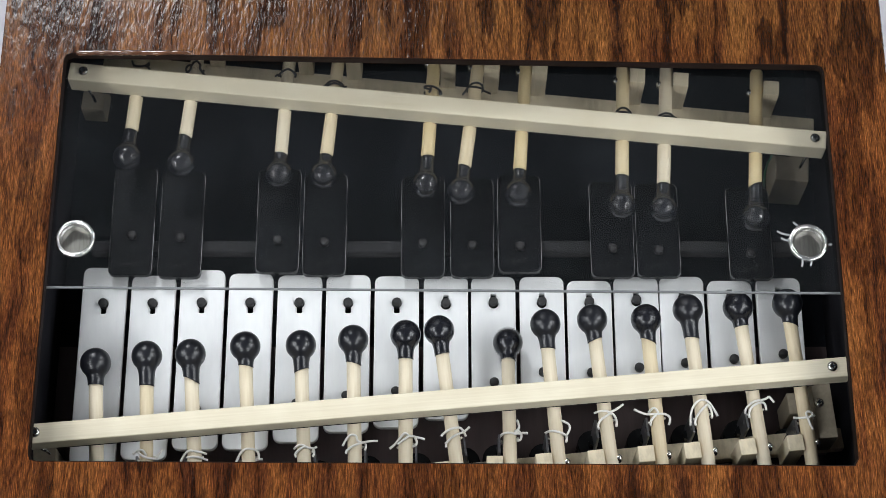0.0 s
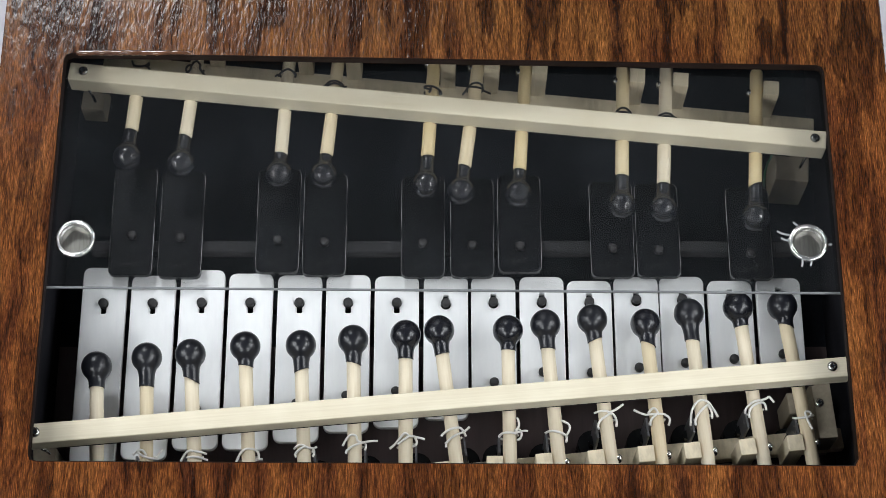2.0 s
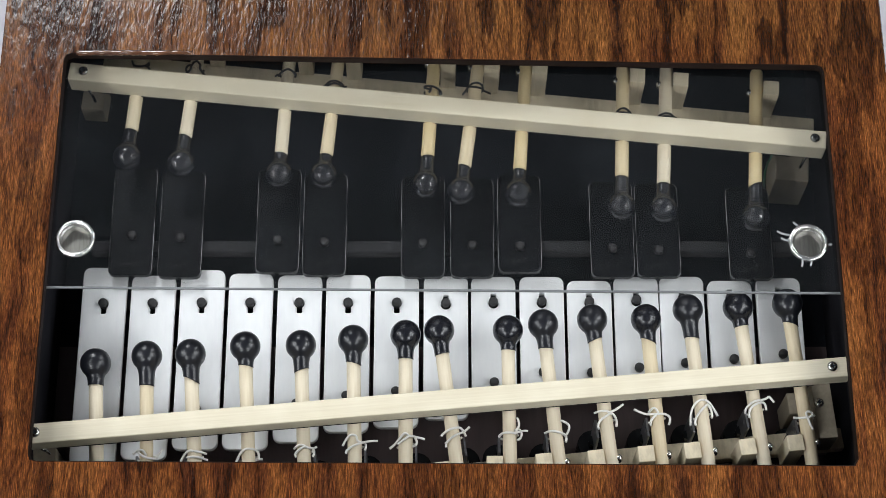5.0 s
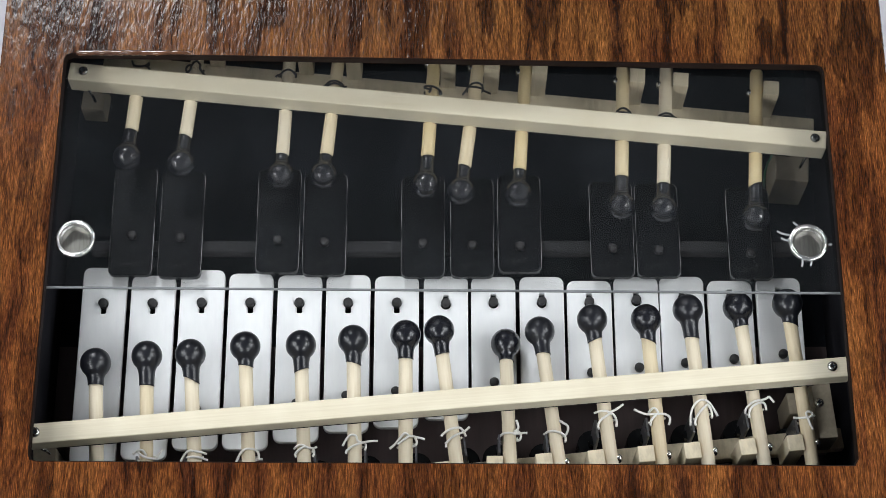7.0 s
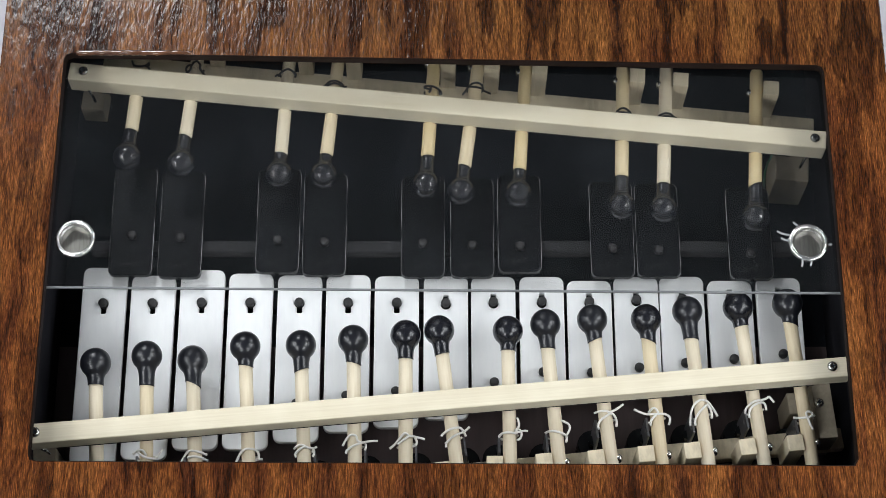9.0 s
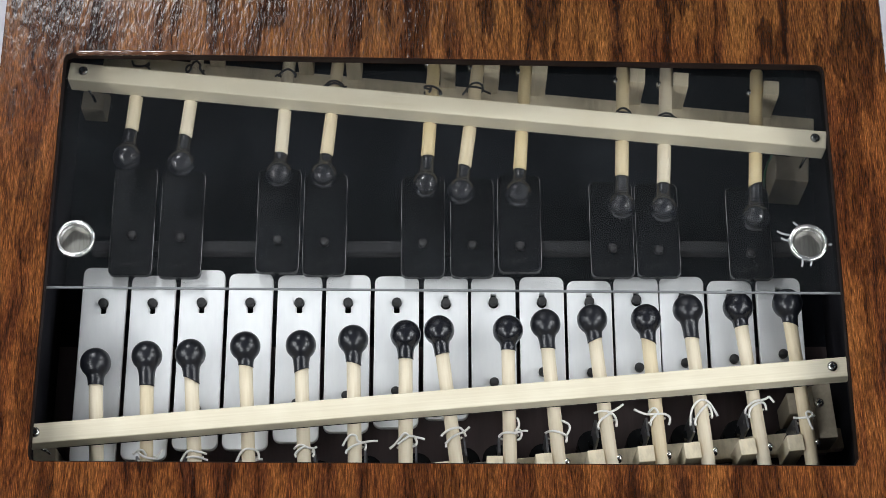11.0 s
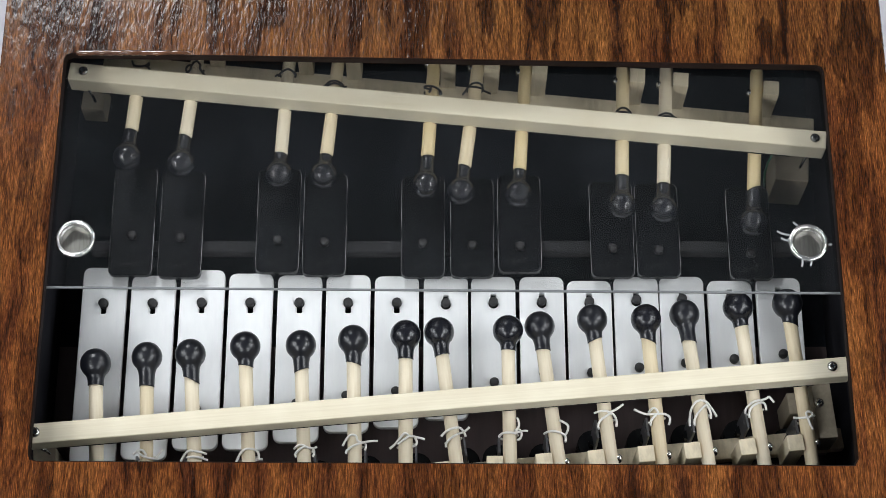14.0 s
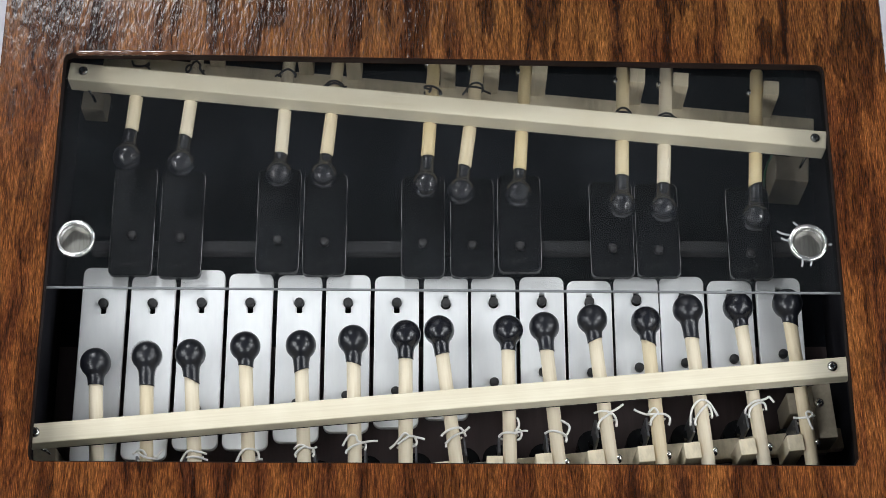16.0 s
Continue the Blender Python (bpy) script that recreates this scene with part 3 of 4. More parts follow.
bound(20, ((7.5, 4.5), (4.0, -2.5), (0.0, -3.5)), ((0.0, -3.5), (-5.5, -4.5), (-5.0, 0.5)), ((3.5, -0.5), (0.0, 0.5), (-4.5, -0.5)), ((-4.5, -0.5), (-7.5, 0.0), (-10.5, 1.5)))
bound(22, ((5.0, 1.0), (1.0, -5.0), (-4.0, -1.0)), ((-4.0, -1.0), (-6.0, 0.5), (-4.5, 2.5)), ((3.0, 0.5), (0.0, 1.0), (-4.0, 0.5)))
bound(23, ((6.0, 1.5), (0.0, -3.0), (-5.0, -0.5)), ((-5.0, -0.5), (-8.5, -1.5), (-7.5, 2.0)), ((5.0, 2.0), (0.0, 0.5), (-4.0, 1.0)))


def mallet(i, row):
    x, y, turn, joint, ball, tie, lift = row
    dark = y > 0
    ob = base("mallet", pose(x, y, PIVOT_Z, 0, 0, turn) @ pose(0, 0, 0, lift))
    tagged(ob, "pale maple mallet with black rubber ball head and " + ("black" if dark else "white") + " wire tie", "mallet",
           "mallets over the black tone bars" if dark else "mallets over the white tone bars")
    tilt = random.Random(i).uniform(-0.0002, 0.0002)
    part("shaft", turned([(-0.017, 0.0038), (-0.016, 0.0042), (joint * 0.5, 0.0042 + tilt), (joint + 0.003, 0.0042)], "y", 24), MAPLE, ob, smooth=True)
    part("head", head_mesh(joint, ball, i), GLOSSY_RUBBER if dark else RUBBER, ob, "black dipped rubber ball head", True)
    if tie:
        part("tie", bent_tie(tie, TIES[i], 0.00072), CORD_BLACK if dark else CORD_WHITE, ob, ("black" if dark else "white") + " wire tie", True)
    return ob


# ---- rails, pivot strips and blocks ----
def screw(parent, m, r=0.0032):
    s = part("screw", turned([(-0.004, r * 0.5), (0.0, r), (0.0009, r * 0.95), (0.0016, r * 0.66), (0.0019, r * 0.3), (0.0013, r * 0.2)], sides=18), STEEL, parent, "shiny pan-head screw", True)
    s.matrix_basis = m
    # a flat black cross stands in for the shade inside the drive recess
    cross = block(-r * 0.5, r * 0.5, -r * 0.11, r * 0.11, 0.0008, 0.00205)
    arm = block(-r * 0.11, r * 0.11, -r * 0.5, r * 0.5, 0.0008, 0.00203)
    spare = bpy.data.meshes.new("recess")
    arm.to_mesh(spare)
    arm.free()
    cross.from_mesh(spare)
    bpy.data.meshes.remove(spare)
    part("recess", cross, BLACK_PAINT, s, "flat black cross for the shade of the drive recess")
    return s


def rails():
    for xa, ya, xb, yb, label in ((-0.2386, 0.1346, 0.2407, 0.0855, "far"), (-0.2472, -0.1065, 0.2427, -0.0641, "near")):
        ln, a = math.hypot(xb - xa, yb - ya), math.degrees(math.atan2(yb - ya, xb - xa))
        rail = base("stop_rail", pose((xa + xb) / 2, (ya + yb) / 2, RAIL_TOP, 0, 0, a))
        tagged(rail, "pale square wooden stop rail across the " + label + " mallets", "stop rail", "stop rails")
        tall = RAIL_TALL + (0.0026 if label == "far" else 0.0)
        part("rail", block(-ln / 2, ln / 2, -RAIL_WIDE / 2, RAIL_WIDE / 2, -tall, 0, 0.0007), POPLAR, rail)
        part("pad", block(-ln / 2 + 0.02, ln / 2 - 0.02, -0.0061, 0.0061, -tall - 0.0012, -tall, 0.0003), FELT, rail, "dark felt pad strip")
        for s in (-1, 1):
            screw(rail, pose(s * (ln / 2 - (0.0104 if s > 0 and label == "near" else 0.0092 if s < 0 and label == "far" else 0.0072)), 0.0005, 0.0))


STRIP_Z = -0.080


def pivots():
    for xa, ya, xb, yb, label in ((-0.2280, 0.1685, 0.2452, 0.1202, "far"), (-0.2280, -0.1393, 0.2465, -0.0929, "near")):
        ln, a = math.hypot(xb - xa, yb - ya), math.degrees(math.atan2(yb - ya, xb - xa))
        st = part("pivot_strip", block(-ln / 2, ln / 2, -0.0065, 0.0065, -0.008, 0, 0.0006), POPLAR_BLOCK)
        st.matrix_basis = pose((xa + xb) / 2, (ya + yb) / 2, STRIP_Z, 0, 0, a)
        tagged(st, "pale wooden strip that carries the " + label + " mallet pivots", "pivot strip")
    for i, row in enumerate(MALLETS):
        x, y, turn = row[:3]
        dark = y > 0
        side = 1 if dark else -1
        b = base("pivot_block", pose(x, y, STRIP_Z, 0, 0, turn if not dark else turn - 180))
        tagged(b, "small pale wooden pivot block beside a mallet shaft", "pivot block", "pivot blocks")
        xs = sorted((side * 0.0042, side * 0.0140))
        back = 0.0026 if dark else 0.0006
        part("post", block(xs[0], xs[1], back - 0.005, back + 0.005, 0, 0.033, 0.0004), POPLAR_BLOCK, b)
        s = screw(b, pose(-side * 0.0046, 0, PIVOT_Z - STRIP_Z) @ pose(0, 0, 0, 0, -side * 90), 0.0027)


def brackets():
    for i, row in enumerate(MALLETS):
        x, y, turn, tie = row[0], row[1], row[2], row[5]
        if y > 0 or not tie:
            continue
        a = radians(turn)
        s = 1 if 4 <= i <= 7 else -1
        px, py = x - math.sin(a) * (tie - 0.008) + s * 0.0062, y + math.cos(a) * (tie - 0.008)
        br = base("solenoid_lever", pose(px, py + 0.002, -0.078, 0, 0, turn))
        tagged(br, "dark sheet-steel lever with a round hole, below a mallet", "lever", "solenoid levers")
        arm = plate(round_rect(-0.006, 0.006, -0.015, 0.015, 0.001, 2), -0.0006, 0.0006, [hex_hole(0, 0.009, 0.0022)])
        arm.transform(pose(0, 0, 0.013) @ pose(0, 0, 0, 0, 90, 0) @ pose(0, 0, 0, 0, 0, 90))
        part("arm", arm, DARK_STEEL, br)
        part("coil", turned([(-0.028, 0.009), (-0.027, 0.0095), (-0.006, 0.0095), (-0.005, 0.009), (-0.005, 0.003), (0.004, 0.003)], sides=18), BLACK_BAR, br, "black solenoid coil")


def end_blocks():
    for x0, x1, y0, y1, z0, z1, turn, label in ((0.2253, 0.2369, -0.1007, -0.0653, -0.093, -0.054, 4.5, "near"), (0.2111, 0.2180, -0.0829, -0.0692, -0.098, -0.063, 4.5, "near"), (0.2162, 0.2377, 0.0769, 0.1053, -0.108, -0.070, -4.5, "far"), (-0.2373, -0.2225, 0.1275, 0.1457, -0.086, -0.068, -4.5, "far"), (-0.2491, -0.2353, -0.1196, -0.1026, -0.098, -0.068, 4.5, "near")):
        e = base("end_block", pose((x0 + x1) / 2, (y0 + y1) / 2, z0, 0, 0, turn))
        tagged(e, "pale wooden end block under the " + label + " stop rail", "end block", "end blocks")
        hx, hy = (x1 - x0) / 2, (y1 - y0) / 2
        part("block", block(-hx, hx, -hy, hy, 0, z1 - z0, 0.0006), SHADED_END_WOOD, e)
        if label == "near" and x0 > 0 and hx > 0.0045:
            screw(e, pose(-0.0025, hy * 0.25, z1 - z0), 0.003)


# ---- the acrylic lid ----
def lid():
    sheet = base("acrylic_lid", pose(0, 0, 0))
    tagged(sheet, "clear dusty acrylic sheet over the far half of the window", "acrylic lid")
    hl, hr = ring(-0.2217, 0.0103, 0.0108), ring(0.2201, 0.0077, 0.0108)
    pane = part("pane", plate([(-0.243, -0.0210), (0.243, -0.0249), (0.243, 0.214), (-0.243, 0.214)], -0.0085, -0.0082, [hl, hr]), ACRYLIC, sheet)
    pane.visible_shadow = False
    edge = part("edge", block(-0.2368, 0.2368, -0.0006, 0.0006, -0.0010, 0.0006, 0.0002), ACRYLIC_EDGE, sheet, "frosted grey cut edge")
    edge.matrix_basis = pose(0, -0.0231, -0.0085, 0, 0, -0.46)
    rnd = random.Random(5)
    dust = bmesh.new()
    for k in range(2600):
        x, y = rnd.uniform(-0.232, 0.232), -0.019 + 0.14 * rnd.random() ** 3.2
        r = 0.00006 + 0.00024 * rnd.random() ** 6
        vs = [dust.verts.new((x + r * rnd.uniform(0.6, 1.5) * math.cos(a), y + r * rnd.uniform(0.6, 1.5) * math.sin(a), -0.00815)) for a in (0, 1.3, 2.5, 3.8, 5.0)]
        dust.faces.new(vs)
    tagged(part("dust", dust, DUST, sheet, "pale dust specks"), kind="stuff")


def pull(x, y, smears):
    p = base("finger_pull", pose(x, y, -0.0083))
    tagged(p, "round chromed recessed finger pull set in the acrylic", "finger pull", "finger pulls")
    R, r, d = 0.0121, 0.0095, 0.008
    prof = [(-0.0008, r), (-0.0008, R), (0.0, R), (0.0007, R - 0.0004), (0.0011, R - 0.0012), (0.0009, r + 0.0003), (0.0002, r - 0.0001), (-0.0022, r - 0.0003), (-0.0025, r - 0.0009), (-0.0029, r - 0.0009), (-d, r - 0.0016), (-d - 0.0006, r - 0.002)]
    part("rim", turned(prof[1:-1], sides=48, caps=False), CHROME, p, "bright chromed rim and wall", True)
    part("cup_floor", turned([(-d - 0.0006, r - 0.001), (-d + 0.0003, r - 0.001), (-d + 0.0003, 0.0002)], sides=40), BRUSHED, p, "brushed cup floor")
    if smears:
        for a, ln in ((158, 0.0075), (172, 0.0045), (120, 0.0035), (250, 0.004), (272, 0.0035), (-5, 0.002)):
            c, s = math.cos(radians(a)), math.sin(radians(a))
            pts = [((R + ln * k / 4) * c + 0.0004 * math.sin(k * 0.9 + a), (R + ln * k / 4) * s + 0.0005 * math.cos(k * 1.0 + a), 0.0) for k in range(5)]
            part("smear", tube(pts, 0.0006, 8), GLUE, p, "whitish glue smear")


def wires():
    tagged(part("wire", tube([(0.2133, 0.0898, -0.048), (0.2101, 0.0856, -0.050), (0.2076, 0.0815, -0.054), (0.2069, 0.0783, -0.060), (0.2090, 0.0765, -0.078)], 0.0007, 8), GREEN, None, "", True), "thin green wire that runs down beside a mallet", "wire")
    for pts in ([(0.2320, 0.0836, -0.040), (0.2295, 0.0800, -0.044), (0.2272, 0.0768, -0.050)], [(-0.2273, 0.1270, -0.040), (-0.2261, 0.1258, -0.044), (-0.2252, 0.1250, -0.052)], [(-0.2376, -0.1118, -0.040), (-0.2360, -0.1117, -0.044), (-0.2347, -0.1123, -0.048)]):
        tagged(part("bent_pin", tube(pts, 0.0009, 8), STEEL, None, "", True), "bent steel pin below the stop rail", "pin")


# ---- what moves ----
def motions():
    for i, rows in STRIKES.items():
        x, y, turn, joint, ball, tie, lift = MALLETS[i]
        walk(mallets[i], [(t, pose(x, y, PIVOT_Z, 0, 0, turn + sway) @ pose(0, 0, 0, lift + drop)) for t, drop, sway in rows])


STRIKES = {
    0: [(0, 0.0, 0.0), (0.6, 0.0, 0.0), (0.7, -7.8, 0.9), (0.8, -15.1, 0.9), (0.9, 3.2, -0.1), (1, -6.2, 0.4), (1.1, -7.1, 0.3), (1.2, 0.0, 0.0), (1.3, -17.9, 0.7), (1.4, -1.2, 0.2), (1.5, 0.0, 0.0), (1.6, -16.3, 0.4), (1.7, 0.0, 0.0), (1.8, -4.4, 0.3), (1.9, -8.6, 0.8), (2, -6.2, 0.6), (2.1, -3.3, 0.8), (2.2, -2.4, 0.2), (2.5, -1.2, 0.2), (3, -1.2, 0.2), (3.5, -1.2, 0.2), (4.2, -1.2, 0.2), (6, 0.0, 0.0), (12.7, 0.0, 0.0), (12.8, -8.6, 0.5), (12.9, -13.4, 0.4), (13, 10.2, -1.1), (13.1, -7.8, 0.6), (13.2, -7.0, 0.5), (13.3, -2.3, 0.4), (13.4, -17.4, 0.3), (13.5, -7.1, 0.3), (13.6, 0.0, 0.0), (13.7, -8.6, 0.5), (13.8, -7.8, 0.9), (13.9, 0.0, 0.0), (14, -1.2, 0.2), (16, 0.0, 0.0)],
    1: [(0, 0.0, 0.0), (0.1, 0.0, 0.0), (0.2, -17.9, 0.3), (0.3, -3.2, 0.5), (0.4, -5.9, 0.4), (0.5, 0.0, 0.0), (1.7, 0.0, 0.0), (1.8, -5.1, 0.3), (1.9, -10.4, 0.6), (2, -3.2, 0.5), (2.1, -5.1, 0.5), (2.2, 0.0, 0.0), (2.3, 0.0, 0.0), (2.4, -11.1, -0.0), (2.5, -5.9, 0.4), (2.6, -5.9, 0.4), (2.7, -18.4, -0.2), (2.8, 0.0, 0.0), (2.9, -7.5, 0.9), (3, -2.2, 0.3), (3.1, 0.0, 0.0), (3.7, 0.0, 0.0), (3.8, -15.8, -0.0), (3.9, 0.0, 0.0), (4, -5.9, 0.4), (4.2, 0.0, 0.0), (6, 0.0, 0.0), (11, 0.0, 0.0), (11.1, -16.3, 0.0), (11.2, -1.2, 0.2), (11.3, -5.9, 0.7), (11.4, -5.9, 0.7), (11.5, 0.0, 0.0), (13.8, 0.0, 0.0), (13.9, -13.6, -0.4), (14, -2.2, 0.3), (14.1, -5.9, 0.4), (14.2, -2.3, 0.1), (14.3, 0.0, 0.0), (14.6, 0.0, 0.0), (14.7, -5.1, 0.3), (14.8, -9.7, 0.5), (14.9, -5.9, 0.4), (15, -9.0, 0.2), (15.1, -8.2, 0.8), (15.2, -4.3, -0.1), (15.3, -4.3, -0.1), (15.4, 0.0, 0.0), (15.5, -2.3, 0.1), (15.6, -17.4, -0.1), (15.7, 0.0, 0.0), (15.8, -9.0, 0.6), (15.9, -17.4, -0.1), (16, 0.0, 0.0)],
    2: [(0, 0.0, 0.0), (7.2, 0.0, 0.0), (7.3, -18.1, 0.1), (7.4, -2.2, 0.3), (7.5, -9.8, 0.3), (7.6, -2.2, 0.3), (7.7, -7.6, 0.2), (7.8, -2.1, 0.7), (7.9, 0.0, 0.0), (8, -2.3, 0.0), (8.1, -12.4, 0.4), (8.2, -0.8, 1.1), (8.3, -13.1, -0.3), (8.4, -18.6, 0.2), (8.5, 1.6, 0.5), (8.6, -12.5, -0.1), (8.7, 0.3, 0.7), (8.8, -6.1, 0.0), (8.9, -10.4, 0.6), (9, -9.8, 0.3), (9.1, -11.2, -0.0), (9.2, -9.1, 0.4), (9.4, -3.3, 0.2), (9.6, 0.0, 0.0), (16, 0.0, 0.0)],
    4: [(0, 0.0, 0.0), (0.4, 0.0, 0.0), (0.5, -17.8, 0.1), (0.6, 0.0, 0.0), (0.7, -3.2, 0.2), (0.8, 0.0, 0.0), (4, 0.0, 0.0), (4.1, -17.3, 0.0), (4.2, 0.0, 0.0), (4.3, -3.2, 0.2), (4.4, 0.0, 0.0), (6.1, 0.0, 0.0), (6.2, -17.3, 0.0), (6.3, -3.2, 0.2), (6.4, -5.9, 0.4), (6.5, -2.2, 0.2), (6.6, 0.0, 0.0), (11.4, 0.0, 0.0), (11.5, -17.8, 0.3), (11.6, 0.0, 0.0), (11.7, -5.8, 0.6), (11.8, -1.2, 0.1), (12, 0.0, 0.0), (16, 0.0, 0.0)],
    7: [(0, 0.0, 0.0), (11.7, 0.0, 0.0), (11.8, -17.8, -1.6), (11.9, 3.3, 1.0), (12, -7.2, -0.5), (12.1, 0.0, 0.0), (12.3, 0.0, 0.0), (12.5, 0.0, 0.0), (12.6, -16.8, -1.6), (12.7, -1.7, 0.7), (12.8, -7.8, -0.1), (12.9, -2.9, 0.2), (13, -3.8, 0.2), (13.1, 0.0, 0.0), (13.4, 0.0, 0.0), (13.5, -16.9, -1.9), (13.6, 0.6, 0.9), (13.7, -6.4, -0.3), (13.8, 0.0, 0.0), (13.9, -5.5, -0.1), (14, -3.0, -0.0), (14.1, 0.0, 0.0), (14.2, -16.9, -1.9), (14.3, -1.7, 0.7), (14.4, -7.8, -0.1), (14.5, -2.1, -0.0), (14.6, -4.6, 0.2), (14.7, 0.0, 0.0), (15.2, 0.0, 0.0), (15.3, -8.8, -1.2), (15.4, -9.7, -0.1), (15.5, -10.3, 0.2), (15.6, -6.9, 0.4), (15.7, -5.4, 0.2), (15.8, -2.9, 0.2), (15.9, -2.1, -0.0), (16, 0.0, 0.0)],
    8: [(0, -16.1, -0.5), (0.1, -5.0, -0.2), (0.2, -7.4, -0.3), (0.3, 0.0, 0.0), (1.2, 0.0, 0.0), (1.3, -17.1, -0.6), (1.4, 0.0, 0.0), (1.5, -11.5, -0.4), (1.6, 0.0, 0.0), (1.7, -5.8, -0.2), (1.8, 0.0, 0.0), (3.4, 0.0, 0.0), (3.5, -16.6, 0.4), (3.6, -0.0, -0.5), (3.7, -11.5, -0.4), (3.8, 0.0, 0.0), (3.9, -5.0, -0.2), (4, 0.0, 0.0), (6.1, 0.0, 0.0), (6.2, -17.1, 0.2), (6.3, -3.2, -0.8), (6.4, -10.8, -0.4), (6.5, 0.0, 0.0), (6.6, -3.2, -0.1), (6.7, 0.0, 0.0), (6.9, 0.0, 0.0), (7, -17.1, 0.4), (7.1, 0.0, 0.0), (7.2, -11.5, -0.4), (7.3, 0.0, 0.0), (7.4, -5.0, -0.2), (7.5, 0.0, 0.0), (8.6, 0.0, 0.0), (8.7, -17.1, 0.2), (8.8, -3.2, -0.1), (8.9, -7.4, -0.3), (9, -1.1, -0.0), (9.1, -4.1, -0.1), (9.2, 0.0, 0.0), (16, 0.0, 0.0)],
    9: [(0, 0.0, 0.0), (0.6, 0.0, 0.0), (0.7, -4.0, -0.3), (0.8, -11.9, -1.4), (0.9, -5.7, -0.3), (1, -9.1, 0.4), (1.1, -1.5, 1.5), (1.2, -3.7, 0.7), (1.3, -0.9, 0.4), (1.5, -1.1, -0.1), (2.8, 0.0, 0.0), (2.9, -12.4, -0.7), (3, -7.3, -1.1), (3.1, -9.8, -0.1), (3.2, -5.5, 0.4), (3.3, -6.1, 0.8), (3.4, -5.4, 0.6), (3.5, -0.8, 0.6), (3.6, -2.7, 1.0), (3.7, 0.5, 1.2), (3.8, -1.8, 0.8), (4, 0.4, 1.0), (6.3, -0.9, 0.4), (6.5, 0.0, 0.0), (6.7, 0.0, 0.0), (6.8, -15.7, -1.1), (6.9, -3.9, 0.2), (7, -10.0, 1.8), (7.1, 1.1, 2.2), (7.2, -7.4, 1.4), (7.3, -2.8, 0.8), (7.4, -4.6, 0.7), (7.5, -2.9, 0.3), (7.7, 0.0, 0.0), (7.8, 0.0, 0.0), (7.9, -16.3, -1.6), (8, -3.2, -0.4), (8.1, -10.5, -0.1), (8.2, -6.4, -0.2), (8.3, -7.1, 0.0), (8.4, -5.5, 0.1), (8.5, -3.1, -0.2), (8.6, -3.1, -0.2), (8.8, 0.0, 0.0), (9, 0.0, 0.0), (11, 0.0, 0.0), (11.1, -15.7, -0.8), (11.2, -2.9, 0.5), (11.3, -4.8, -0.1), (11.4, -7.1, 0.0), (11.5, -1.1, -0.1), (11.7, 0.0, 0.0), (11.8, -16.7, -0.9), (11.9, -5.7, -0.6), (12, -12.7, 0.7), (12.1, -2.7, 1.0), (12.2, -6.1, 0.8), (12.3, -2.8, 0.8), (12.4, 0.4, 1.0), (12.5, -2.8, 0.8), (12.6, -1.9, 0.6), (13, 0.3, 0.7), (13.5, 0.3, 0.7), (13.6, -9.2, -0.1), (13.7, -10.6, -0.6), (13.8, -7.7, 0.5), (13.9, -7.2, 1.9), (14, -3.1, 2.2), (14.1, -5.2, 1.1), (14.2, -2.9, 0.5), (14.4, -1.8, 0.8), (14.5, -16.8, -1.6), (14.6, 2.2, -0.8), (14.7, -11.7, -0.2), (14.8, -2.1, -0.1), (14.9, -4.6, 0.7), (15, -4.7, 0.2), (15.1, -3.9, 0.2), (15.2, -3.8, 0.5), (15.3, -17.2, -0.9), (15.4, -2.2, -0.4), (15.5, -12.2, 0.5), (15.6, -6.5, 2.0), (15.7, -8.0, 1.9), (15.8, -6.9, 0.8), (15.9, -2.1, 0.1), (16, -4.7, 0.2)],
    11: [(0, 0.0, 0.0), (0.1, 0.0, 0.0), (0.2, -13.3, -1.9), (0.3, -7.4, -1.1), (0.4, -5.0, -0.6), (0.5, -3.1, -0.1), (0.6, 0.0, 0.0), (0.7, -4.1, -0.5), (0.8, -12.1, -1.8), (0.9, -5.0, -0.6), (1, -15.5, -1.6), (1.1, -8.1, -1.1), (1.2, -4.1, -0.5), (1.3, -17.2, -3.2), (1.4, 2.5, -0.2), (1.5, -8.0, -0.4), (1.6, 0.0, 0.0), (1.7, 0.0, 0.0), (1.8, -15.5, -1.9), (1.9, -4.2, -1.0), (2, -7.3, -0.6), (2.1, 0.0, 0.0), (2.9, 0.0, 0.0), (3, -12.1, -1.5), (3.1, -5.0, -0.6), (3.2, -6.5, -0.3), (3.3, 0.0, 0.0), (3.4, 0.0, 0.0), (3.5, -7.4, -1.1), (3.6, -8.1, -1.1), (3.7, -4.1, -0.5), (3.8, -3.1, -0.1), (3.9, 0.0, 0.0), (6, 0.0, 0.0), (6.1, -16.1, -2.2), (6.2, -3.2, -0.4), (6.3, -5.1, -1.1), (6.4, 0.0, 0.0), (7.2, 0.0, 0.0), (7.3, -16.6, -2.2), (7.4, 0.0, 0.0), (7.5, -8.7, -0.5), (7.6, 0.0, 0.0), (11.1, 0.0, 0.0), (11.2, -16.1, -2.2), (11.3, -4.1, -0.5), (11.4, -7.4, -0.8), (11.5, 0.0, 0.0), (12, 0.0, 0.0), (12.1, -13.9, -2.2), (12.2, -3.2, -0.4), (12.3, -8.7, -0.2), (12.4, -1.2, -0.1), (12.5, 0.0, 0.0), (14.4, 0.0, 0.0), (14.5, -16.1, -2.6), (14.6, 2.6, 0.1), (14.7, -10.1, -0.6), (14.8, 0.0, 0.0), (15.8, 0.0, 0.0), (15.9, -11.5, -1.7), (16, -4.1, -0.5)],
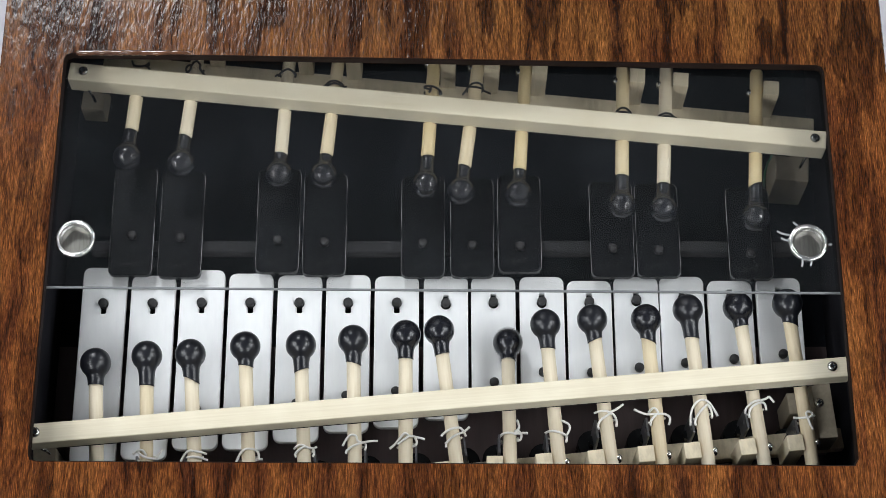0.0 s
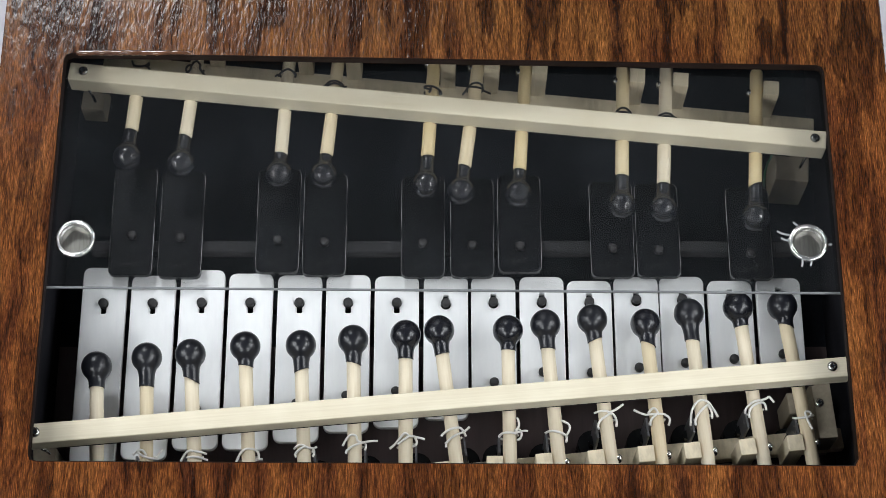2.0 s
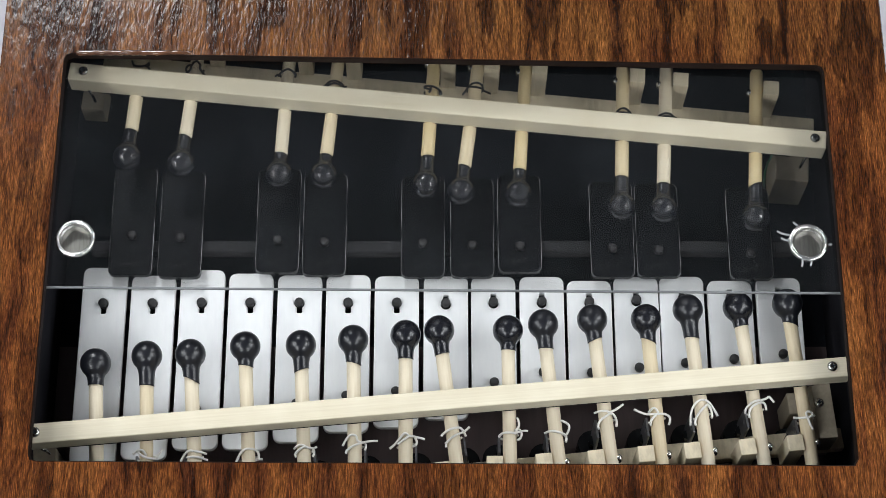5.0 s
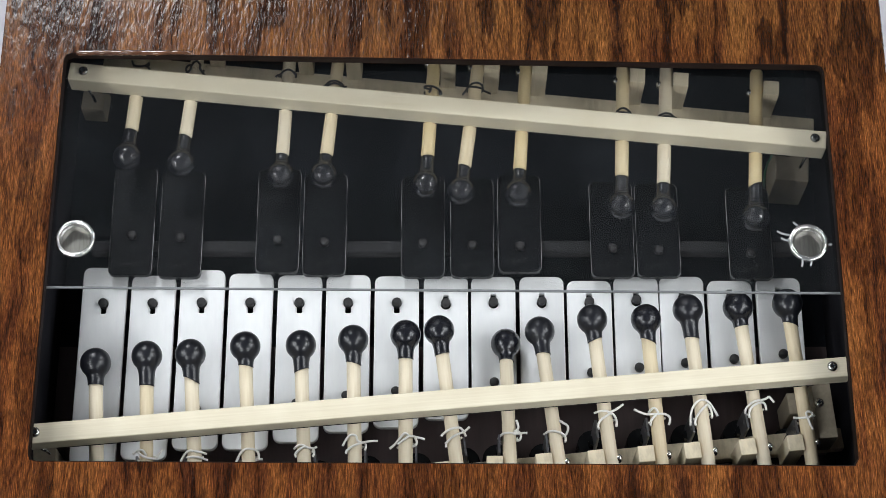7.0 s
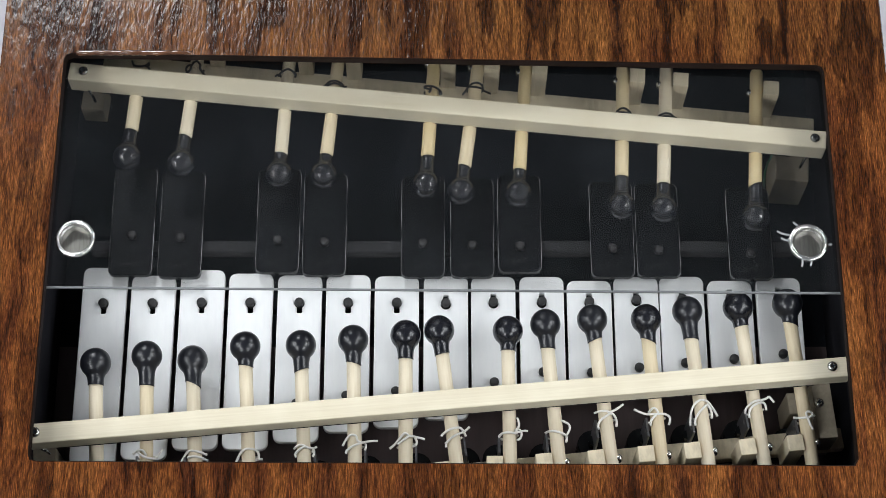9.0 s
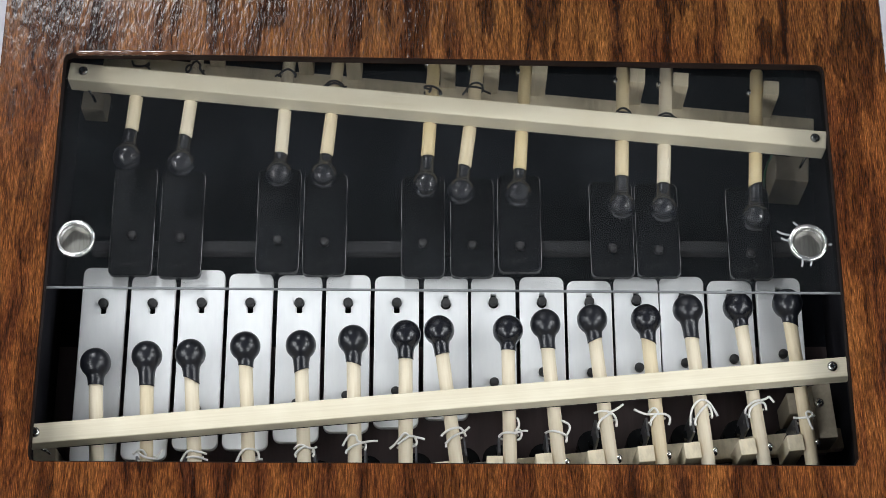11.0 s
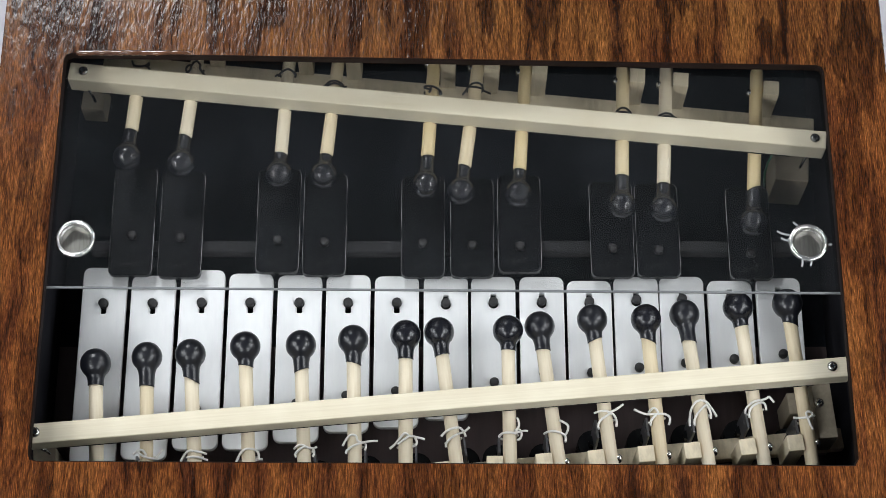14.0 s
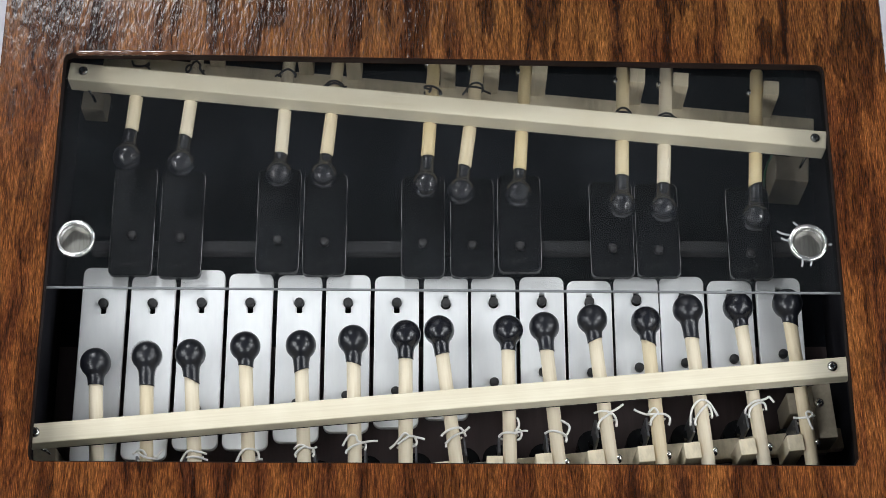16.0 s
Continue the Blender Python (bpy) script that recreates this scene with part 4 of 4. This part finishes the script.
    12: [(0, 0.0, 0.0), (1.7, 0.0, 0.0), (1.8, -12.5, -1.6), (1.9, -3.3, 0.9), (2, -6.3, -1.3), (2.1, -7.0, -1.4), (2.2, -6.6, 0.2), (2.3, -6.9, -0.9), (2.4, -16.3, -2.7), (2.5, -2.6, 0.5), (2.6, -5.5, -1.0), (2.7, 0.0, 0.0), (8.6, 0.0, 0.0), (8.7, -15.2, -1.9), (8.8, -3.6, 0.2), (8.9, -5.2, -0.0), (9, -2.9, -0.2), (9.1, 0.0, 0.0), (11.4, 0.0, 0.0), (11.5, -15.7, -2.0), (11.6, -2.6, 0.5), (11.7, -5.5, -1.0), (11.8, 0.0, 0.0), (11.9, -14.1, -1.8), (12, -4.2, 0.8), (12.1, -6.7, -0.2), (12.2, -1.8, 0.4), (12.3, 0.0, 0.0), (13.8, 0.0, 0.0), (13.9, -9.6, -1.3), (14, -7.2, 0.4), (14.1, -6.7, -0.2), (14.2, -1.9, 0.2), (14.3, -4.7, -0.6), (14.4, 0.0, 0.0), (15.5, -1.1, -0.2), (15.6, -16.2, -1.8), (15.7, -4.4, 0.3), (15.8, -3.8, -0.5), (15.9, 0.0, 0.0), (16, 0.0, 0.0)],
    14: [(0, 0.0, 0.0), (0.6, 0.0, 0.0), (0.7, -6.7, 0.1), (0.8, -5.4, -0.6), (0.9, -2.8, 0.2), (1, 0.0, 0.0), (1.7, 0.0, 0.0), (1.8, -7.9, 0.6), (1.9, -1.8, 0.3), (2, -3.1, 1.5), (2.1, -0.2, 1.6), (2.2, 0.4, 0.8), (2.4, 0.0, 0.0), (16, 0.0, 0.0)],
    17: [(0, 0.0, 0.0), (6.7, 0.0, 0.0), (6.8, -4.2, 0.5), (6.9, -0.8, -0.1), (7, -0.8, 0.6), (7.2, 0.0, 0.0), (16, 0.0, 0.0)],
    22: [(0, 0.0, 0.0), (2.3, 0.0, 0.0), (2.4, -4.9, -0.4), (2.5, -2.6, -0.2), (2.6, -1.7, -0.3), (2.7, -1.3, -0.3), (4.2, -1.3, -0.1), (6.3, -0.4, 0.0), (6.4, -0.4, 0.0), (6.5, -6.4, -0.5), (6.6, -0.8, -0.1), (7, -0.8, -0.1), (9, -0.8, -0.1), (13, -0.4, 0.0), (14, 0.0, 0.0), (16, 0.0, 0.0)],
    24: [(0, 0.0, 0.0), (0.4, 0.0, 0.0), (0.5, -7.5, -0.1), (0.6, 0.0, 0.0), (0.7, -2.6, -0.2), (0.8, 0.0, 0.0), (1.2, 0.0, 0.0), (1.3, -8.1, -0.2), (1.4, 0.0, 0.0), (1.5, -3.6, -0.3), (1.6, 0.0, 0.0), (2.9, 0.0, 0.0), (3, -8.1, -0.2), (3.1, -0.8, 0.1), (3.2, -3.6, -0.3), (3.3, -0.9, -0.1), (3.4, -0.9, -0.1), (3.5, -6.0, -0.3), (3.6, -0.4, 0.1), (3.7, -2.2, -0.1), (3.8, 0.0, 0.0), (7.2, 0.0, 0.0), (7.3, -7.5, -0.1), (7.4, 0.0, 0.0), (7.5, -3.6, -0.3), (7.6, 0.0, 0.0), (11.7, 0.0, 0.0), (11.8, -7.5, -0.1), (11.9, 0.0, 0.0), (12, -3.1, -0.4), (12.1, 0.0, 0.0), (13.7, 0.0, 0.0), (13.8, -7.5, -0.1), (13.9, 0.0, 0.0), (14, -3.6, -0.3), (14.1, 0.0, 0.0), (15.2, 0.0, 0.0), (15.3, -7.0, -0.2), (15.4, -0.4, 0.1), (15.5, -2.6, -0.2), (15.6, 0.0, 0.0), (16, 0.0, 0.0)],
}

room()
case()
bar_supports()
white_bars()
black_bars()
mallets = [mallet(i, row) for i, row in enumerate(MALLETS)]
rails()
pivots()
brackets()
end_blocks()
lid()
pull(-0.2217, 0.0103, False)
pull(0.2201, 0.0077, True)
wires()
motions()
